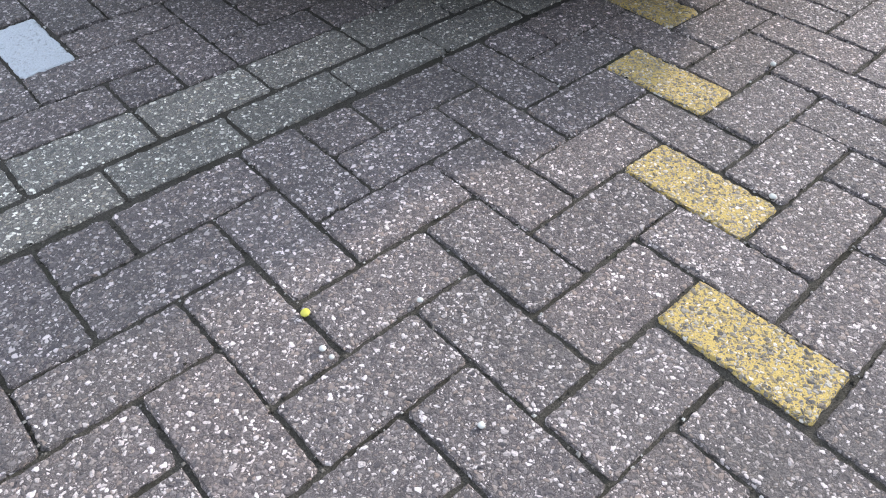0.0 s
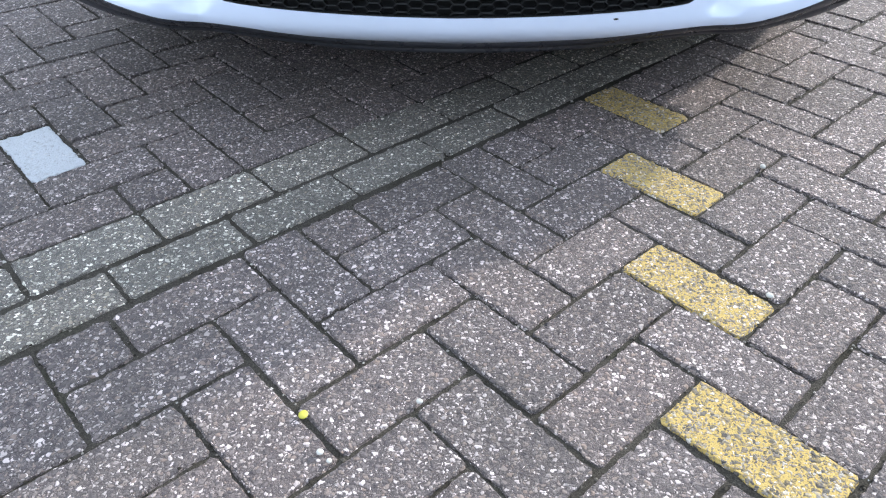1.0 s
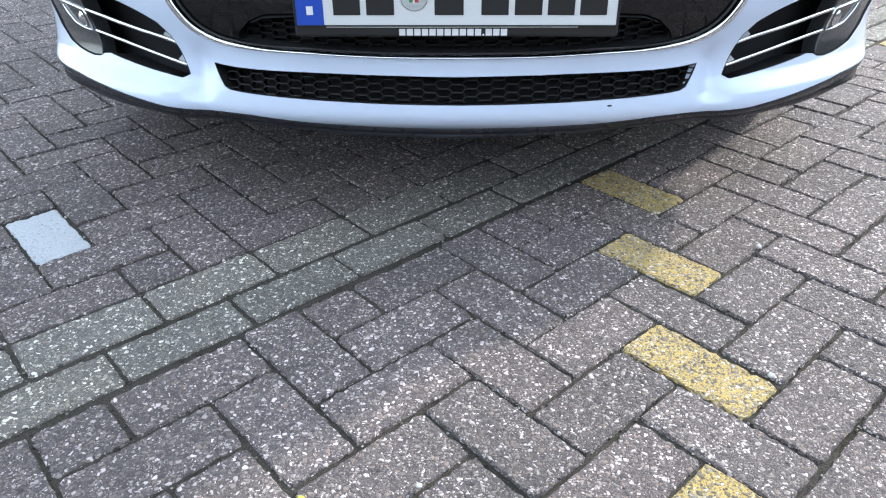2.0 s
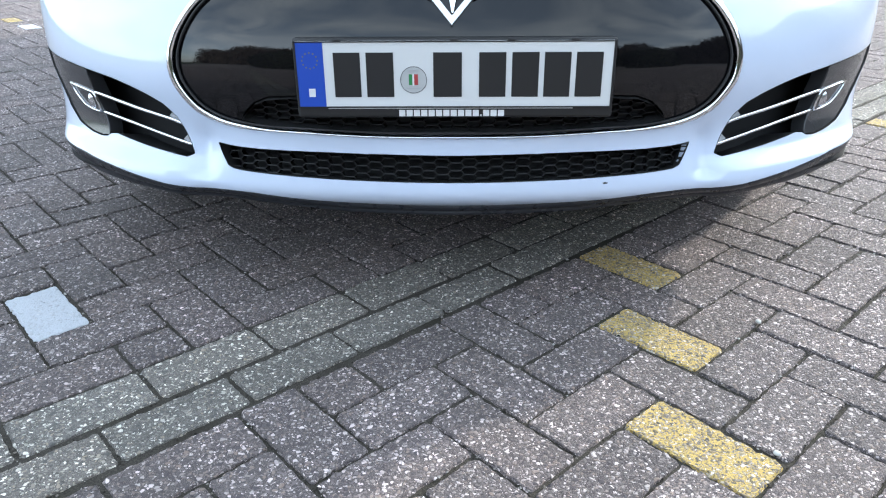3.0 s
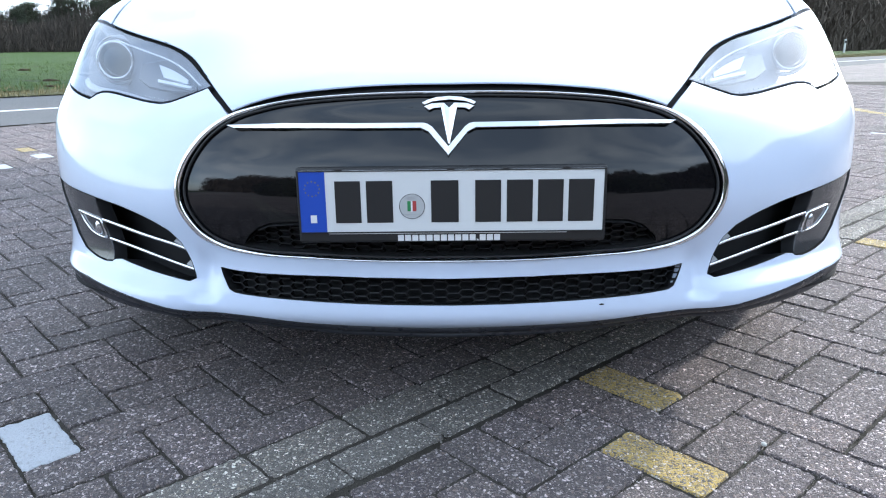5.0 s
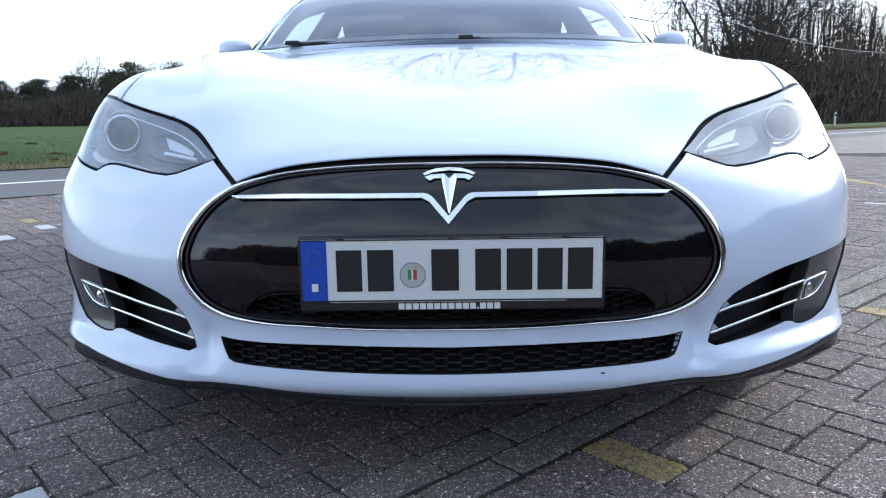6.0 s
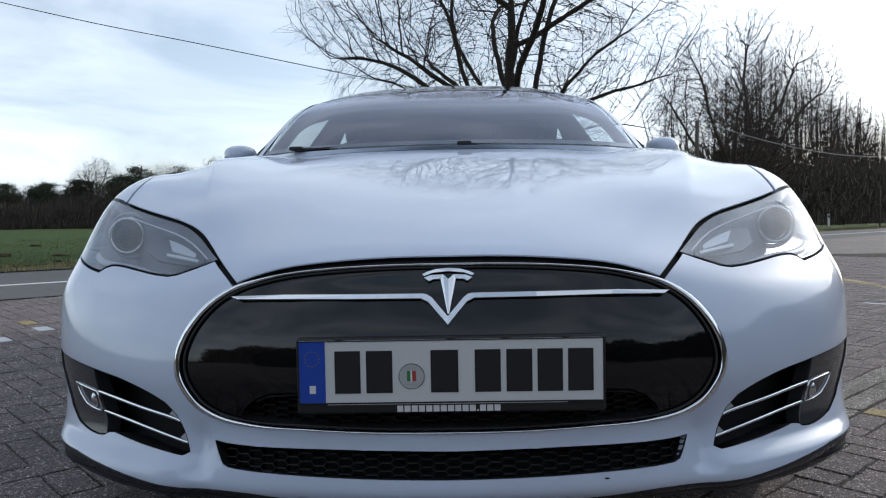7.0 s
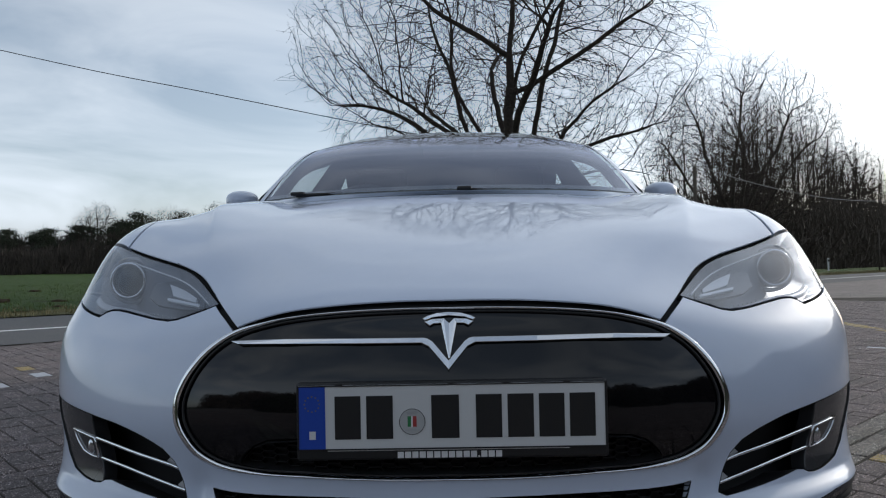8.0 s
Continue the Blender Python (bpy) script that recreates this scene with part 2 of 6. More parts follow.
    k.color(k.mix(k.grey(k.noise(24, 5, 0.7), 0.5, 0.8, 0, 0.5), (0.013, 0.013, 0.014), (0.035, 0.033, 0.030)))
    k.bump(k.noise(900, 2, 0.6), 0.15, 0.001)
    m = M["lip"] = mat("dark_grey_lip", (0.022, 0.024, 0.028), 0.42)
    k = Nodes(m)
    k.color(k.mix(k.grey(k.noise(18, 6, 0.7), 0.5, 0.75, 0, 0.6), (0.016, 0.018, 0.024), (0.034, 0.034, 0.036)))
    k.rough(k.grey(k.noise(30, 4, 0.6), 0.35, 0.75, 0.24, 0.50))
    M["grille"] = mat("grille_plastic", (0.008, 0.008, 0.009), 0.6)
    # near-black base stands in for the darkness of gaps, openings and the cabin
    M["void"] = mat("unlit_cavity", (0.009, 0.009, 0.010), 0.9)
    M["housing"] = mat("lamp_housing", (0.19, 0.205, 0.235), 0.36, 0.15)
    # darker copy of the housing, for the shade in its recess
    M["housing_dark"] = mat("lamp_housing_shaded", (0.10, 0.107, 0.122), 0.3, 0.2)
    M["lamp_white"] = mat("lamp_bright_white", (0.66, 0.68, 0.70), 0.18, 0.0, 0.5)
    M["lamp_chrome"] = mat("lamp_reflector", (0.66, 0.67, 0.69), 0.22, 1.0)
    M["lamp_grey"] = mat("lamp_bezel", (0.42, 0.43, 0.45), 0.30, 0.2)
    M["smoke"] = mat("smoked_lamp_lens", (0.040, 0.041, 0.044), 0.16, 0.0, 0.2)
    M["rubber"] = mat("tyre_rubber", (0.018, 0.018, 0.018), 0.8)
    M["alloy"] = mat("alloy_rim", (0.42, 0.43, 0.44), 0.28, 1.0)
    M["leather"] = mat("black_leather", (0.014, 0.014, 0.015), 0.8)
    M["plate_white"] = mat("plate_reflective_white", (0.66, 0.67, 0.67), 0.45)
    M["plate_blue"] = mat("plate_blue", (0.012, 0.065, 0.42), 0.45)
    M["plate_black"] = mat("plate_black", (0.014, 0.014, 0.015), 0.45)
    M["pale"] = mat("pale_print", (0.72, 0.72, 0.72), 0.5)
    M["seal"] = mat("seal_silver", (0.46, 0.47, 0.47), 0.4)
    M["seal_red"] = mat("seal_red", (0.40, 0.05, 0.05), 0.5)
    M["seal_green"] = mat("seal_green", (0.03, 0.22, 0.07), 0.5)
    M["star"] = mat("star_yellow", (0.16, 0.15, 0.10), 0.5)
    M["cable"] = mat("cable_sheath", (0.03, 0.03, 0.035), 0.6)
    M["pale_cable"] = mat("pale_cable_sheath", (0.5, 0.5, 0.5), 0.5)
    M["post_wood"] = mat("weathered_post", (0.07, 0.058, 0.046), 0.85)
    M["petal"] = mat("yellow_petal", (0.46, 0.42, 0.06), 0.6)
    M["pebble"] = mat("white_pebble", (0.5, 0.49, 0.46), 0.7)
    for key, clear, tint in (("lens", 0.91, (0.90, 0.93, 0.98)), ("screen", 0.72, (0.74, 0.80, 0.82)), ("side", 0.97, (0.68, 0.74, 0.73)), ("dark_glass", 0.16, (0.10, 0.11, 0.12))):
        m = M[key] = bpy.data.materials.new(key + "_glass")
        m.use_nodes = True
        n, l = m.node_tree.nodes, m.node_tree.links
        n.remove(n["Principled BSDF"])
        see = n.new("ShaderNodeBsdfTransparent")
        see.inputs["Color"].default_value = (*tint, 1)
        shine = n.new("ShaderNodeBsdfGlossy")
        shine.inputs["Roughness"].default_value = 0.02 if key != "lens" else 0.05
        shine.inputs["Color"].default_value = (0.82, 0.86, 1, 1) if key == "screen" else (0.95, 0.97, 1, 1)
        haze = n.new("ShaderNodeBsdfDiffuse")
        haze.inputs["Color"].default_value = (0.55, 0.57, 0.60, 1) if key == "lens" else (0.05, 0.05, 0.05, 1)
        veiled, both = n.new("ShaderNodeMixShader"), n.new("ShaderNodeMixShader")
        veiled.inputs["Fac"].default_value = 1 - clear if key != "screen" else 0.03
        facing, power, scaled = n.new("ShaderNodeLayerWeight"), n.new("ShaderNodeMath"), n.new("ShaderNodeMapRange")
        facing.inputs["Blend"].default_value = 0.5
        power.operation = "POWER"
        power.inputs[1].default_value = 4.5
        scaled.inputs["To Min"].default_value = 0.045
        l.new(facing.outputs["Facing"], power.inputs[0]), l.new(power.outputs[0], scaled.inputs["Value"])
        l.new(see.outputs[0], veiled.inputs[1]), l.new(haze.outputs[0], veiled.inputs[2])
        l.new(scaled.outputs["Result"], both.inputs["Fac"])
        l.new(veiled.outputs[0], both.inputs[1]), l.new(shine.outputs[0], both.inputs[2])
        l.new(both.outputs[0], n["Material Output"].inputs["Surface"])
    return M


M = make_materials()


# ---- building helpers ----
def mesh(name, verts, faces, material, smooth=False, normals=None):
    """A mesh from plain lists. normals: one for each vertex, kept as the shading normals."""
    me = bpy.data.meshes.new(name)
    me.from_pydata([tuple(map(float, v)) for v in verts], [], [tuple(map(int, f)) for f in faces])
    me.materials.append(material)
    me.validate()
    if smooth or normals is not None:
        me.polygons.foreach_set("use_smooth", [True] * len(me.polygons))
    if normals is not None:
        me.normals_split_custom_set_from_vertices([tuple(map(float, n)) for n in normals])
    me.update()
    return me


def part(name, data, parent, label="", material=None, smooth=False, bevel=0.0):
    """Links a mesh, or a bmesh with a material, as ONE object under a thing or a part."""
    if isinstance(data, bmesh.types.BMesh):
        bmesh.ops.recalc_face_normals(data, faces=data.faces)
        me = bpy.data.meshes.new(name)
        data.to_mesh(me)
        data.free()
        me.materials.append(material)
        if smooth:
            me.polygons.foreach_set("use_smooth", [True] * len(me.polygons))
        data = me
    ob = new(name, data)
    ob.parent = parent
    if label:
        ob["label"] = label
    if bevel:
        mod = ob.modifiers.new("edge", "BEVEL")
        mod.width, mod.segments, mod.limit_method = bevel, 2, "ANGLE"
        mod.harden_normals = False
    return ob


def thing(name, label, category, m=None, group="", kind=""):
    ob = new(name)
    if m is not None:
        ob.matrix_world = m
    return tagged(ob, label, category, group, kind)


def block(bm, centre, size, turn=None):
    made = bmesh.ops.create_cube(bm, size=1)["verts"]
    for v in made:
        p = Vector((v.co.x * size[0], v.co.y * size[1], v.co.z * size[2]))
        v.co = (turn @ p if turn is not None else p) + Vector(centre)
    return made


def tube(bm, pts, radii, sides=8, cap=True, flat=1.0):
    """A tube along the points; flat squeezes it along its own upright."""
    rings, before = [], None
    pts = [Vector(p) for p in pts]
    for i, p in enumerate(pts):
        ahead = (pts[min(i + 1, len(pts) - 1)] - pts[max(i - 1, 0)]).normalized()
        side = ahead.cross(Vector((0, 0, 1)) if abs(ahead.z) < 0.95 else Vector((1, 0, 0))).normalized()
        up = side.cross(ahead)
        r = radii[i] if hasattr(radii, "__len__") else radii
        rings.append([bm.verts.new(p + (side * math.cos(2 * math.pi * s / sides) + up * flat * math.sin(2 * math.pi * s / sides)) * r) for s in range(sides)])
    for one, two in zip(rings, rings[1:]):
        for s in range(sides):
            bm.faces.new((one[s], one[(s + 1) % sides], two[(s + 1) % sides], two[s]))
    if cap:
        bm.faces.new(rings[0][::-1])
        bm.faces.new(rings[-1])
    return rings


@functools.lru_cache(None)
def spline_bends(n):
    a, d = np.zeros((n, n)), np.zeros((n, n))
    a[0, 0] = a[-1, -1] = 1
    for i in range(1, n - 1):
        a[i, i - 1:i + 2] = 1, 4, 1
        d[i, i - 1:i + 2] = 6, -12, 6
    return np.linalg.solve(a, d)


def spline_weights(t, n):
    """Rows of weights of a natural cubic spline through n points, at t in 0 .. n-1."""
    t = np.asarray(t, float)
    i = np.clip(np.floor(t).astype(int), 0, n - 2)
    b = t - i
    c = 1 - b
    bends, unit = spline_bends(n), np.eye(n)
    return c[..., None] * unit[i] + b[..., None] * unit[i + 1] + ((c**3 - c)[..., None] * bends[i] + (b**3 - b)[..., None] * bends[i + 1]) / 6


def through_points(points, count):
    """A smooth open line through the points."""
    p = np.array(points, float)
    return spline_weights(np.linspace(0, len(p) - 1, count), len(p)) @ p


def mirrored_net(rows):
    n = np.array(rows, float)
    return np.concatenate([n[:, :0:-1] * [-1, 1, 1], n], 1)


class Net:
    """A smooth surface through a net of points: a across the car (0 in the middle), w along it."""
    def __init__(self, rows, ledge=None, dip=None):
        self.p, self.ledge, self.dip = mirrored_net(rows), ledge, dip
        self.nw, self.na = self.p.shape[:2]
        self.half = (self.na - 1) // 2

    def at(self, a, w):
        a, w = np.asarray(a, float), np.asarray(w, float)
        p = self.base(a, w)
        if self.ledge:
            e = 1e-3
            n = np.cross(self.base(np.minimum(a + e, self.half), w) - self.base(np.maximum(a - e, -self.half), w), self.base(a, np.minimum(w + e, self.nw - 1)) - self.base(a, np.maximum(w - e, 0)))
            n[..., 2] = 0
            p = p + n / np.linalg.norm(n, axis=-1, keepdims=True) * self.ledge(a, w)[..., None]
        if self.dip:
            p = p - np.stack([0 * a, 0 * a, self.dip(a, w)], -1)
        return p

    def base(self, a, w):
        return np.einsum("...k,...j,kjc->...c", spline_weights(w, self.nw), spline_weights(np.asarray(a, float) + self.half, self.na), self.p)

    def normal(self, a, w):
        a, w = np.asarray(a, float), np.asarray(w, float)
        e = 1e-3
        da = self.at(np.minimum(a + e, self.half), w) - self.at(np.maximum(a - e, -self.half), w)
        dw = self.at(a, np.minimum(w + e, self.nw - 1)) - self.at(a, np.maximum(w - e, 0))
        n = np.cross(da, dw)
        return n / np.linalg.norm(n, axis=-1, keepdims=True)

    def find(self, x, z):
        """The a, w of the front's point at that x and height."""
        a, w = abs(x) / 0.19, 1 + (z - 0.28) / 0.09
        for _ in range(25):
            p = self.at(a, w)
            e = 1e-3
            j = np.stack([(self.at(a + e, w) - p)[[0, 2]], (self.at(a, w + e) - p)[[0, 2]]], -1) / e
            d = np.linalg.solve(j, np.array([abs(x), z]) - p[[0, 2]])
            a, w = float(np.clip(a + np.clip(d[0], -0.5, 0.5), 0, self.half)), float(np.clip(w + np.clip(d[1], -0.5, 0.5), 0, self.nw - 1))
        return (a if x >= 0 else -a), w

    def skin(self, name, a0, a1, na, w0, w1, nw, material, lift=0.0):
        a, w = np.meshgrid(np.linspace(a0, a1, na), np.linspace(w0, w1, nw))
        n = self.normal(a, w)
        p = (self.at(a, w) + lift * n).reshape(-1, 3)
        faces = [(r * na + c, r * na + c + 1, r * na + na + c + 1, r * na + na + c) for r in range(nw - 1) for c in range(na - 1)]
        return mesh(name, p, faces, material, True, n.reshape(-1, 3))


def inside(px, py, poly):
    hit = np.zeros(len(px), bool)
    x0, y0 = poly[-1]
    for x1, y1 in poly:
        cross = (y0 > py) != (y1 > py)
        with np.errstate(divide="ignore", invalid="ignore"):
            hit ^= cross & (px < (x1 - x0) * (py - y0) / (y1 - y0) + x0)
        x0, y0 = x1, y1
    return hit


# ---- the car: x across, y to its rear, z up, nose at y = 0 ----
CAR_ROLL = -0.65
PIVOT = Matrix.Translation((0, 0, 0.45))
CAR_POSE = Matrix.Translation((0, 0, -0.041)) @ PIVOT @ Matrix.Rotation(radians(CAR_ROLL), 4, "Y") @ PIVOT.inverted()
car = thing("car", "white electric saloon parked on the pavers, mirrors folded", "car", CAR_POSE)

def soft(x, lo, hi):
    t = np.clip((x - lo) / (hi - lo), 0, 1)
    return t * t * (3 - 2 * t)


def crest_dip(a, w):
    """The hollow outside the two crests of the bonnet, deepest by the windscreen."""
    a, w = np.asarray(a, float), np.asarray(w, float)
    v = np.abs(a) - np.interp(w, [6.75, 7.0, 7.22, 7.55, 7.8, 8.05, 9.0], [2.83, 2.98, 3.12, 3.35, 3.52, 3.74, 4.2])
    u = 0.5 * (v + np.sqrt(v * v + 0.0006))
    return 0.028 * soft(w, 6.5, 8.4) * u / (u + 0.2) * (1 - soft(u, 0.5, 1.5))


def chin_ledge(a, w):
    """How far the splitter under the side ducts stands out, and the groove between duct and grille lies back."""
    b = np.abs(a)
    groove = 0.011 * np.exp(-((b - 2.11) / 0.12) ** 2) * soft(w, 1.0, 1.35) * (1 - soft(w, 1.9, 2.5))
    return 0.018 * soft(b, 2.0, 2.5) * (1 - soft(b, 3.6, 5.0)) * (1 - soft(w, 1.30, 1.62)) - groove


# front of the body: rows from the chin up over the nose and bonnet to the windscreen, columns from the middle to the flank
FRONT = Net([
    [(0,.022,.243),(.25,.037,.244),(.45,.08,.246),(.635,.158,.244),(.818,.278,.238),(.91,.415,.232),(.955,.60,.23)],
    [(0,-.012,.28),(.255,.006,.28),(.46,.052,.28),(.652,.134,.278),(.832,.267,.275),(.920,.418,.27),(.966,.62,.27)],
    [(0,.004,.36),(.25,.02,.36),(.45,.07,.36),(.632,.152,.36),(.808,.282,.362),(.916,.427,.365),(.960,.62,.37)],
    [(0,-.012,.45),(.25,.005,.45),(.45,.055,.45),(.635,.14,.45),(.815,.275,.45),(.928,.435,.45),(.974,.63,.45)],
    [(0,-.005,.55),(.25,.012,.55),(.45,.065,.55),(.635,.155,.547),(.82,.288,.543),(.936,.45,.54),(.981,.64,.535)],
    [(0,.03,.65),(.245,.047,.645),(.44,.105,.635),(.62,.19,.627),(.81,.32,.62),(.938,.475,.617),(.985,.68,.61)],
    [(0,.09,.712),(.24,.115,.708),(.43,.185,.70),(.605,.28,.70),(.795,.395,.70),(.932,.553,.698),(.985,.79,.69)],
    [(0,.40,.812),(.22,.41,.812),(.40,.435,.815),(.58,.465,.818),(.775,.55,.820),(.921,.70,.83),(.978,.96,.79)],
    [(0,.78,.912),(.21,.785,.913),(.39,.80,.916),(.57,.815,.918),(.745,.86,.935),(.904,.98,.913),(.968,1.2,.86)],
    [(0,1.16,.997),(.20,1.17,.996),(.38,1.20,.992),(.56,1.235,.987),(.753,1.245,.990),(.838,1.34,.947),(.955,1.48,.885)],
    [(0,1.50,1.047),(.19,1.515,1.046),(.37,1.56,1.041),(.55,1.61,1.030),(.758,1.58,1.026),(.779,1.66,.969),(.943,1.73,.901)],
], ledge=chin_ledge, dip=crest_dip)
# greenhouse: windscreen, roof and rear glass
TOP = Net([
    [(0, 1.15, 1.008), (.28, 1.18, 1.007), (.52, 1.25, 1.004), (.70, 1.37, 1.000)],
    [(0, 1.50, 1.172), (.27, 1.52, 1.170), (.49, 1.56, 1.163), (.655, 1.63, 1.152)],
    [(0, 1.92, 1.322), (.25, 1.925, 1.317), (.455, 1.93, 1.302), (.61, 1.95, 1.275)],
    [(0, 2.45, 1.428), (.24, 2.45, 1.420), (.435, 2.45, 1.396), (.575, 2.45, 1.345)],
    [(0, 3.05, 1.415), (.24, 3.05, 1.407), (.43, 3.05, 1.380), (.57, 3.05, 1.330)],
    [(0, 3.65, 1.315), (.235, 3.65, 1.307), (.42, 3.65, 1.282), (.555, 3.65, 1.235)],
    [(0, 4.25, 1.130), (.23, 4.25, 1.125), (.42, 4.25, 1.108), (.56, 4.25, 1.075)],
    [(0, 4.72, .985), (.25, 4.72, .985), (.48, 4.70, .980), (.66, 4.66, .965)],
])

# outlines on the front, as (a, w), right-hand side
HEADLIGHT = [(2.2, 5.90), (2.44, 5.71), (2.66, 5.53), (2.78, 5.49), (3.02, 5.54), (3.28, 5.63), (3.62, 5.735), (3.76, 5.735), (3.84, 5.68), (3.91, 5.58), (4.1, 5.64), (4.45, 5.78), (4.8, 5.93), (5.15, 6.12), (5.36, 6.42), (5.34, 6.73), (5.15, 6.93), (4.9, 6.985), (4.26, 6.935), (3.78, 6.805), (3.34, 6.65), (3.0, 6.51), (2.74, 6.355), (2.46, 6.135)]
BONNET = [(0, 5.76), (.38, 5.765), (.81, 5.715), (1.31, 5.585), (1.6, 5.385), (1.80, 5.19), (1.87, 5.36), (1.96, 5.565), (2.07, 5.75), (2.19, 5.91), (2.45, 6.18), (2.73, 6.41), (3.0, 6.56), (3.33, 6.70), (3.78, 6.86), (4.05, 6.93), (4.27, 6.975), (4.38, 7.28), (4.5, 7.58), (4.64, 7.80), (4.86, 8.05), (4.96, 8.4), (4.9, 8.97), (3.0, 8.97), (1.5, 8.97), (0, 8.97)]
WING = [(4.31, 6.985), (4.6, 7.03), (4.9, 7.03), (5.2, 6.97), (5.40, 6.76), (5.42, 6.42), (5.25, 6.1), (5.6, 6.0), (6, 5.93), (6, 7), (6, 8), (6, 9), (5.5, 9), (4.94, 9), (5.0, 8.4), (4.90, 8.05), (4.68, 7.80), (4.54, 7.58), (4.42, 7.28)]
RING = [(0, 5.50), (.38, 5.50), (.80, 5.47), (1.3, 5.36), (1.55, 5.23), (1.80, 5.05), (2.07, 4.65), (2.24, 4.18), (2.31, 3.88), (2.35, 3.60), (2.34, 3.28), (2.265, 2.97), (2.135, 2.66), (1.905, 2.435), (1.57, 2.335), (1.03, 2.305), (.5, 2.265), (0, 2.26)]
GRILLE = [(0, 1.86), (.8, 1.89), (1.76, 1.895), (1.96, 1.935), (1.91, 1.75), (1.83, 1.50), (1.77, 1.44), (1.66, 1.415), (1.03, 1.36), (.38, 1.325), (0, 1.315)]
DUCT = [(4.62, 3.36), (4.2, 3.28), (3.8, 3.215), (3.43, 3.14), (3.12, 3.06), (2.75, 2.86), (2.55, 2.68), (2.42, 2.42), (2.33, 2.07), (2.26, 1.75), (2.24, 1.65), (2.31, 1.58), (2.49, 1.61), (2.88, 1.69), (3.28, 1.785), (3.37, 1.75), (3.42, 1.68), (3.52, 1.645), (3.68, 1.66), (4.0, 1.76), (4.3, 2.0), (4.52, 2.4), (4.64, 2.9)]
FOG = [(4.60, 3.34), (4.2, 3.26), (3.8, 3.195), (3.59, 3.155), (3.58, 2.6), (3.55, 2.3), (3.45, 1.9), (3.41, 1.70), (3.52, 1.66), (3.68, 1.675), (4.0, 1.775), (4.29, 2.01), (4.50, 2.4), (4.62, 2.9)]
INTAKE = [(0, 2.345), (.9, 2.375), (1.3, 2.405), (1.66, 2.50), (1.60, 2.66), (1.50, 2.85), (1.36, 2.97), (1.05, 3.02), (0, 3.02)]


def dense(outline, corner=15.0, step=0.03, closed=True):
    """The outline as many short straight pieces, rounded between its corners only slightly."""
    pts = np.array(outline, float) * (0.17, 0.11)
    out = []
    n = len(pts)
    for i in range(n if closed else n - 1):
        p0, p1, p2, p3 = pts[i - 1 if (i or closed) else i], pts[i], pts[(i + 1) % n], pts[(i + 2) % n if (closed or i + 2 < n) else i + 1]
        d0, d1, d2 = p1 - p0, p2 - p1, p3 - p2
        size = np.linalg.norm(d1)

        def bend(u, v):
            c = u @ v / (np.linalg.norm(u) * np.linalg.norm(v) + 1e-9)
            return math.degrees(math.acos(max(-1, min(1, c)))) if np.linalg.norm(u) > 1e-6 and np.linalg.norm(v) > 1e-6 else 0
        m1 = d1 if bend(d0, d1) > corner else (d0 / (np.linalg.norm(d0) + 1e-9) + d1 / size) / 2 * size
        m2 = d1 if bend(d1, d2) > corner else (d1 / size + d2 / (np.linalg.norm(d2) + 1e-9)) / 2 * size
        k = max(2, int(size / (step * 0.4)))
        for t in np.arange(k) / k:
            out.append((2 * t**3 - 3 * t**2 + 1) * p1 + (t**3 - 2 * t**2 + t) * m1 + (3 * t**2 - 2 * t**3) * p2 + (t**3 - t**2) * m2)
    if not closed:
        out.append(pts[-1])
    return np.array(out) / (0.17, 0.11)


def flip(outline):
    return np.array(outline)[::-1] * (-1, 1)


def both_halves(outline, corner=15.0):
    """A closed outline from its right-hand half, which starts and ends in the middle."""
    half = dense(outline, corner, closed=False)
    return np.concatenate([half, flip(half)[1:-1]])


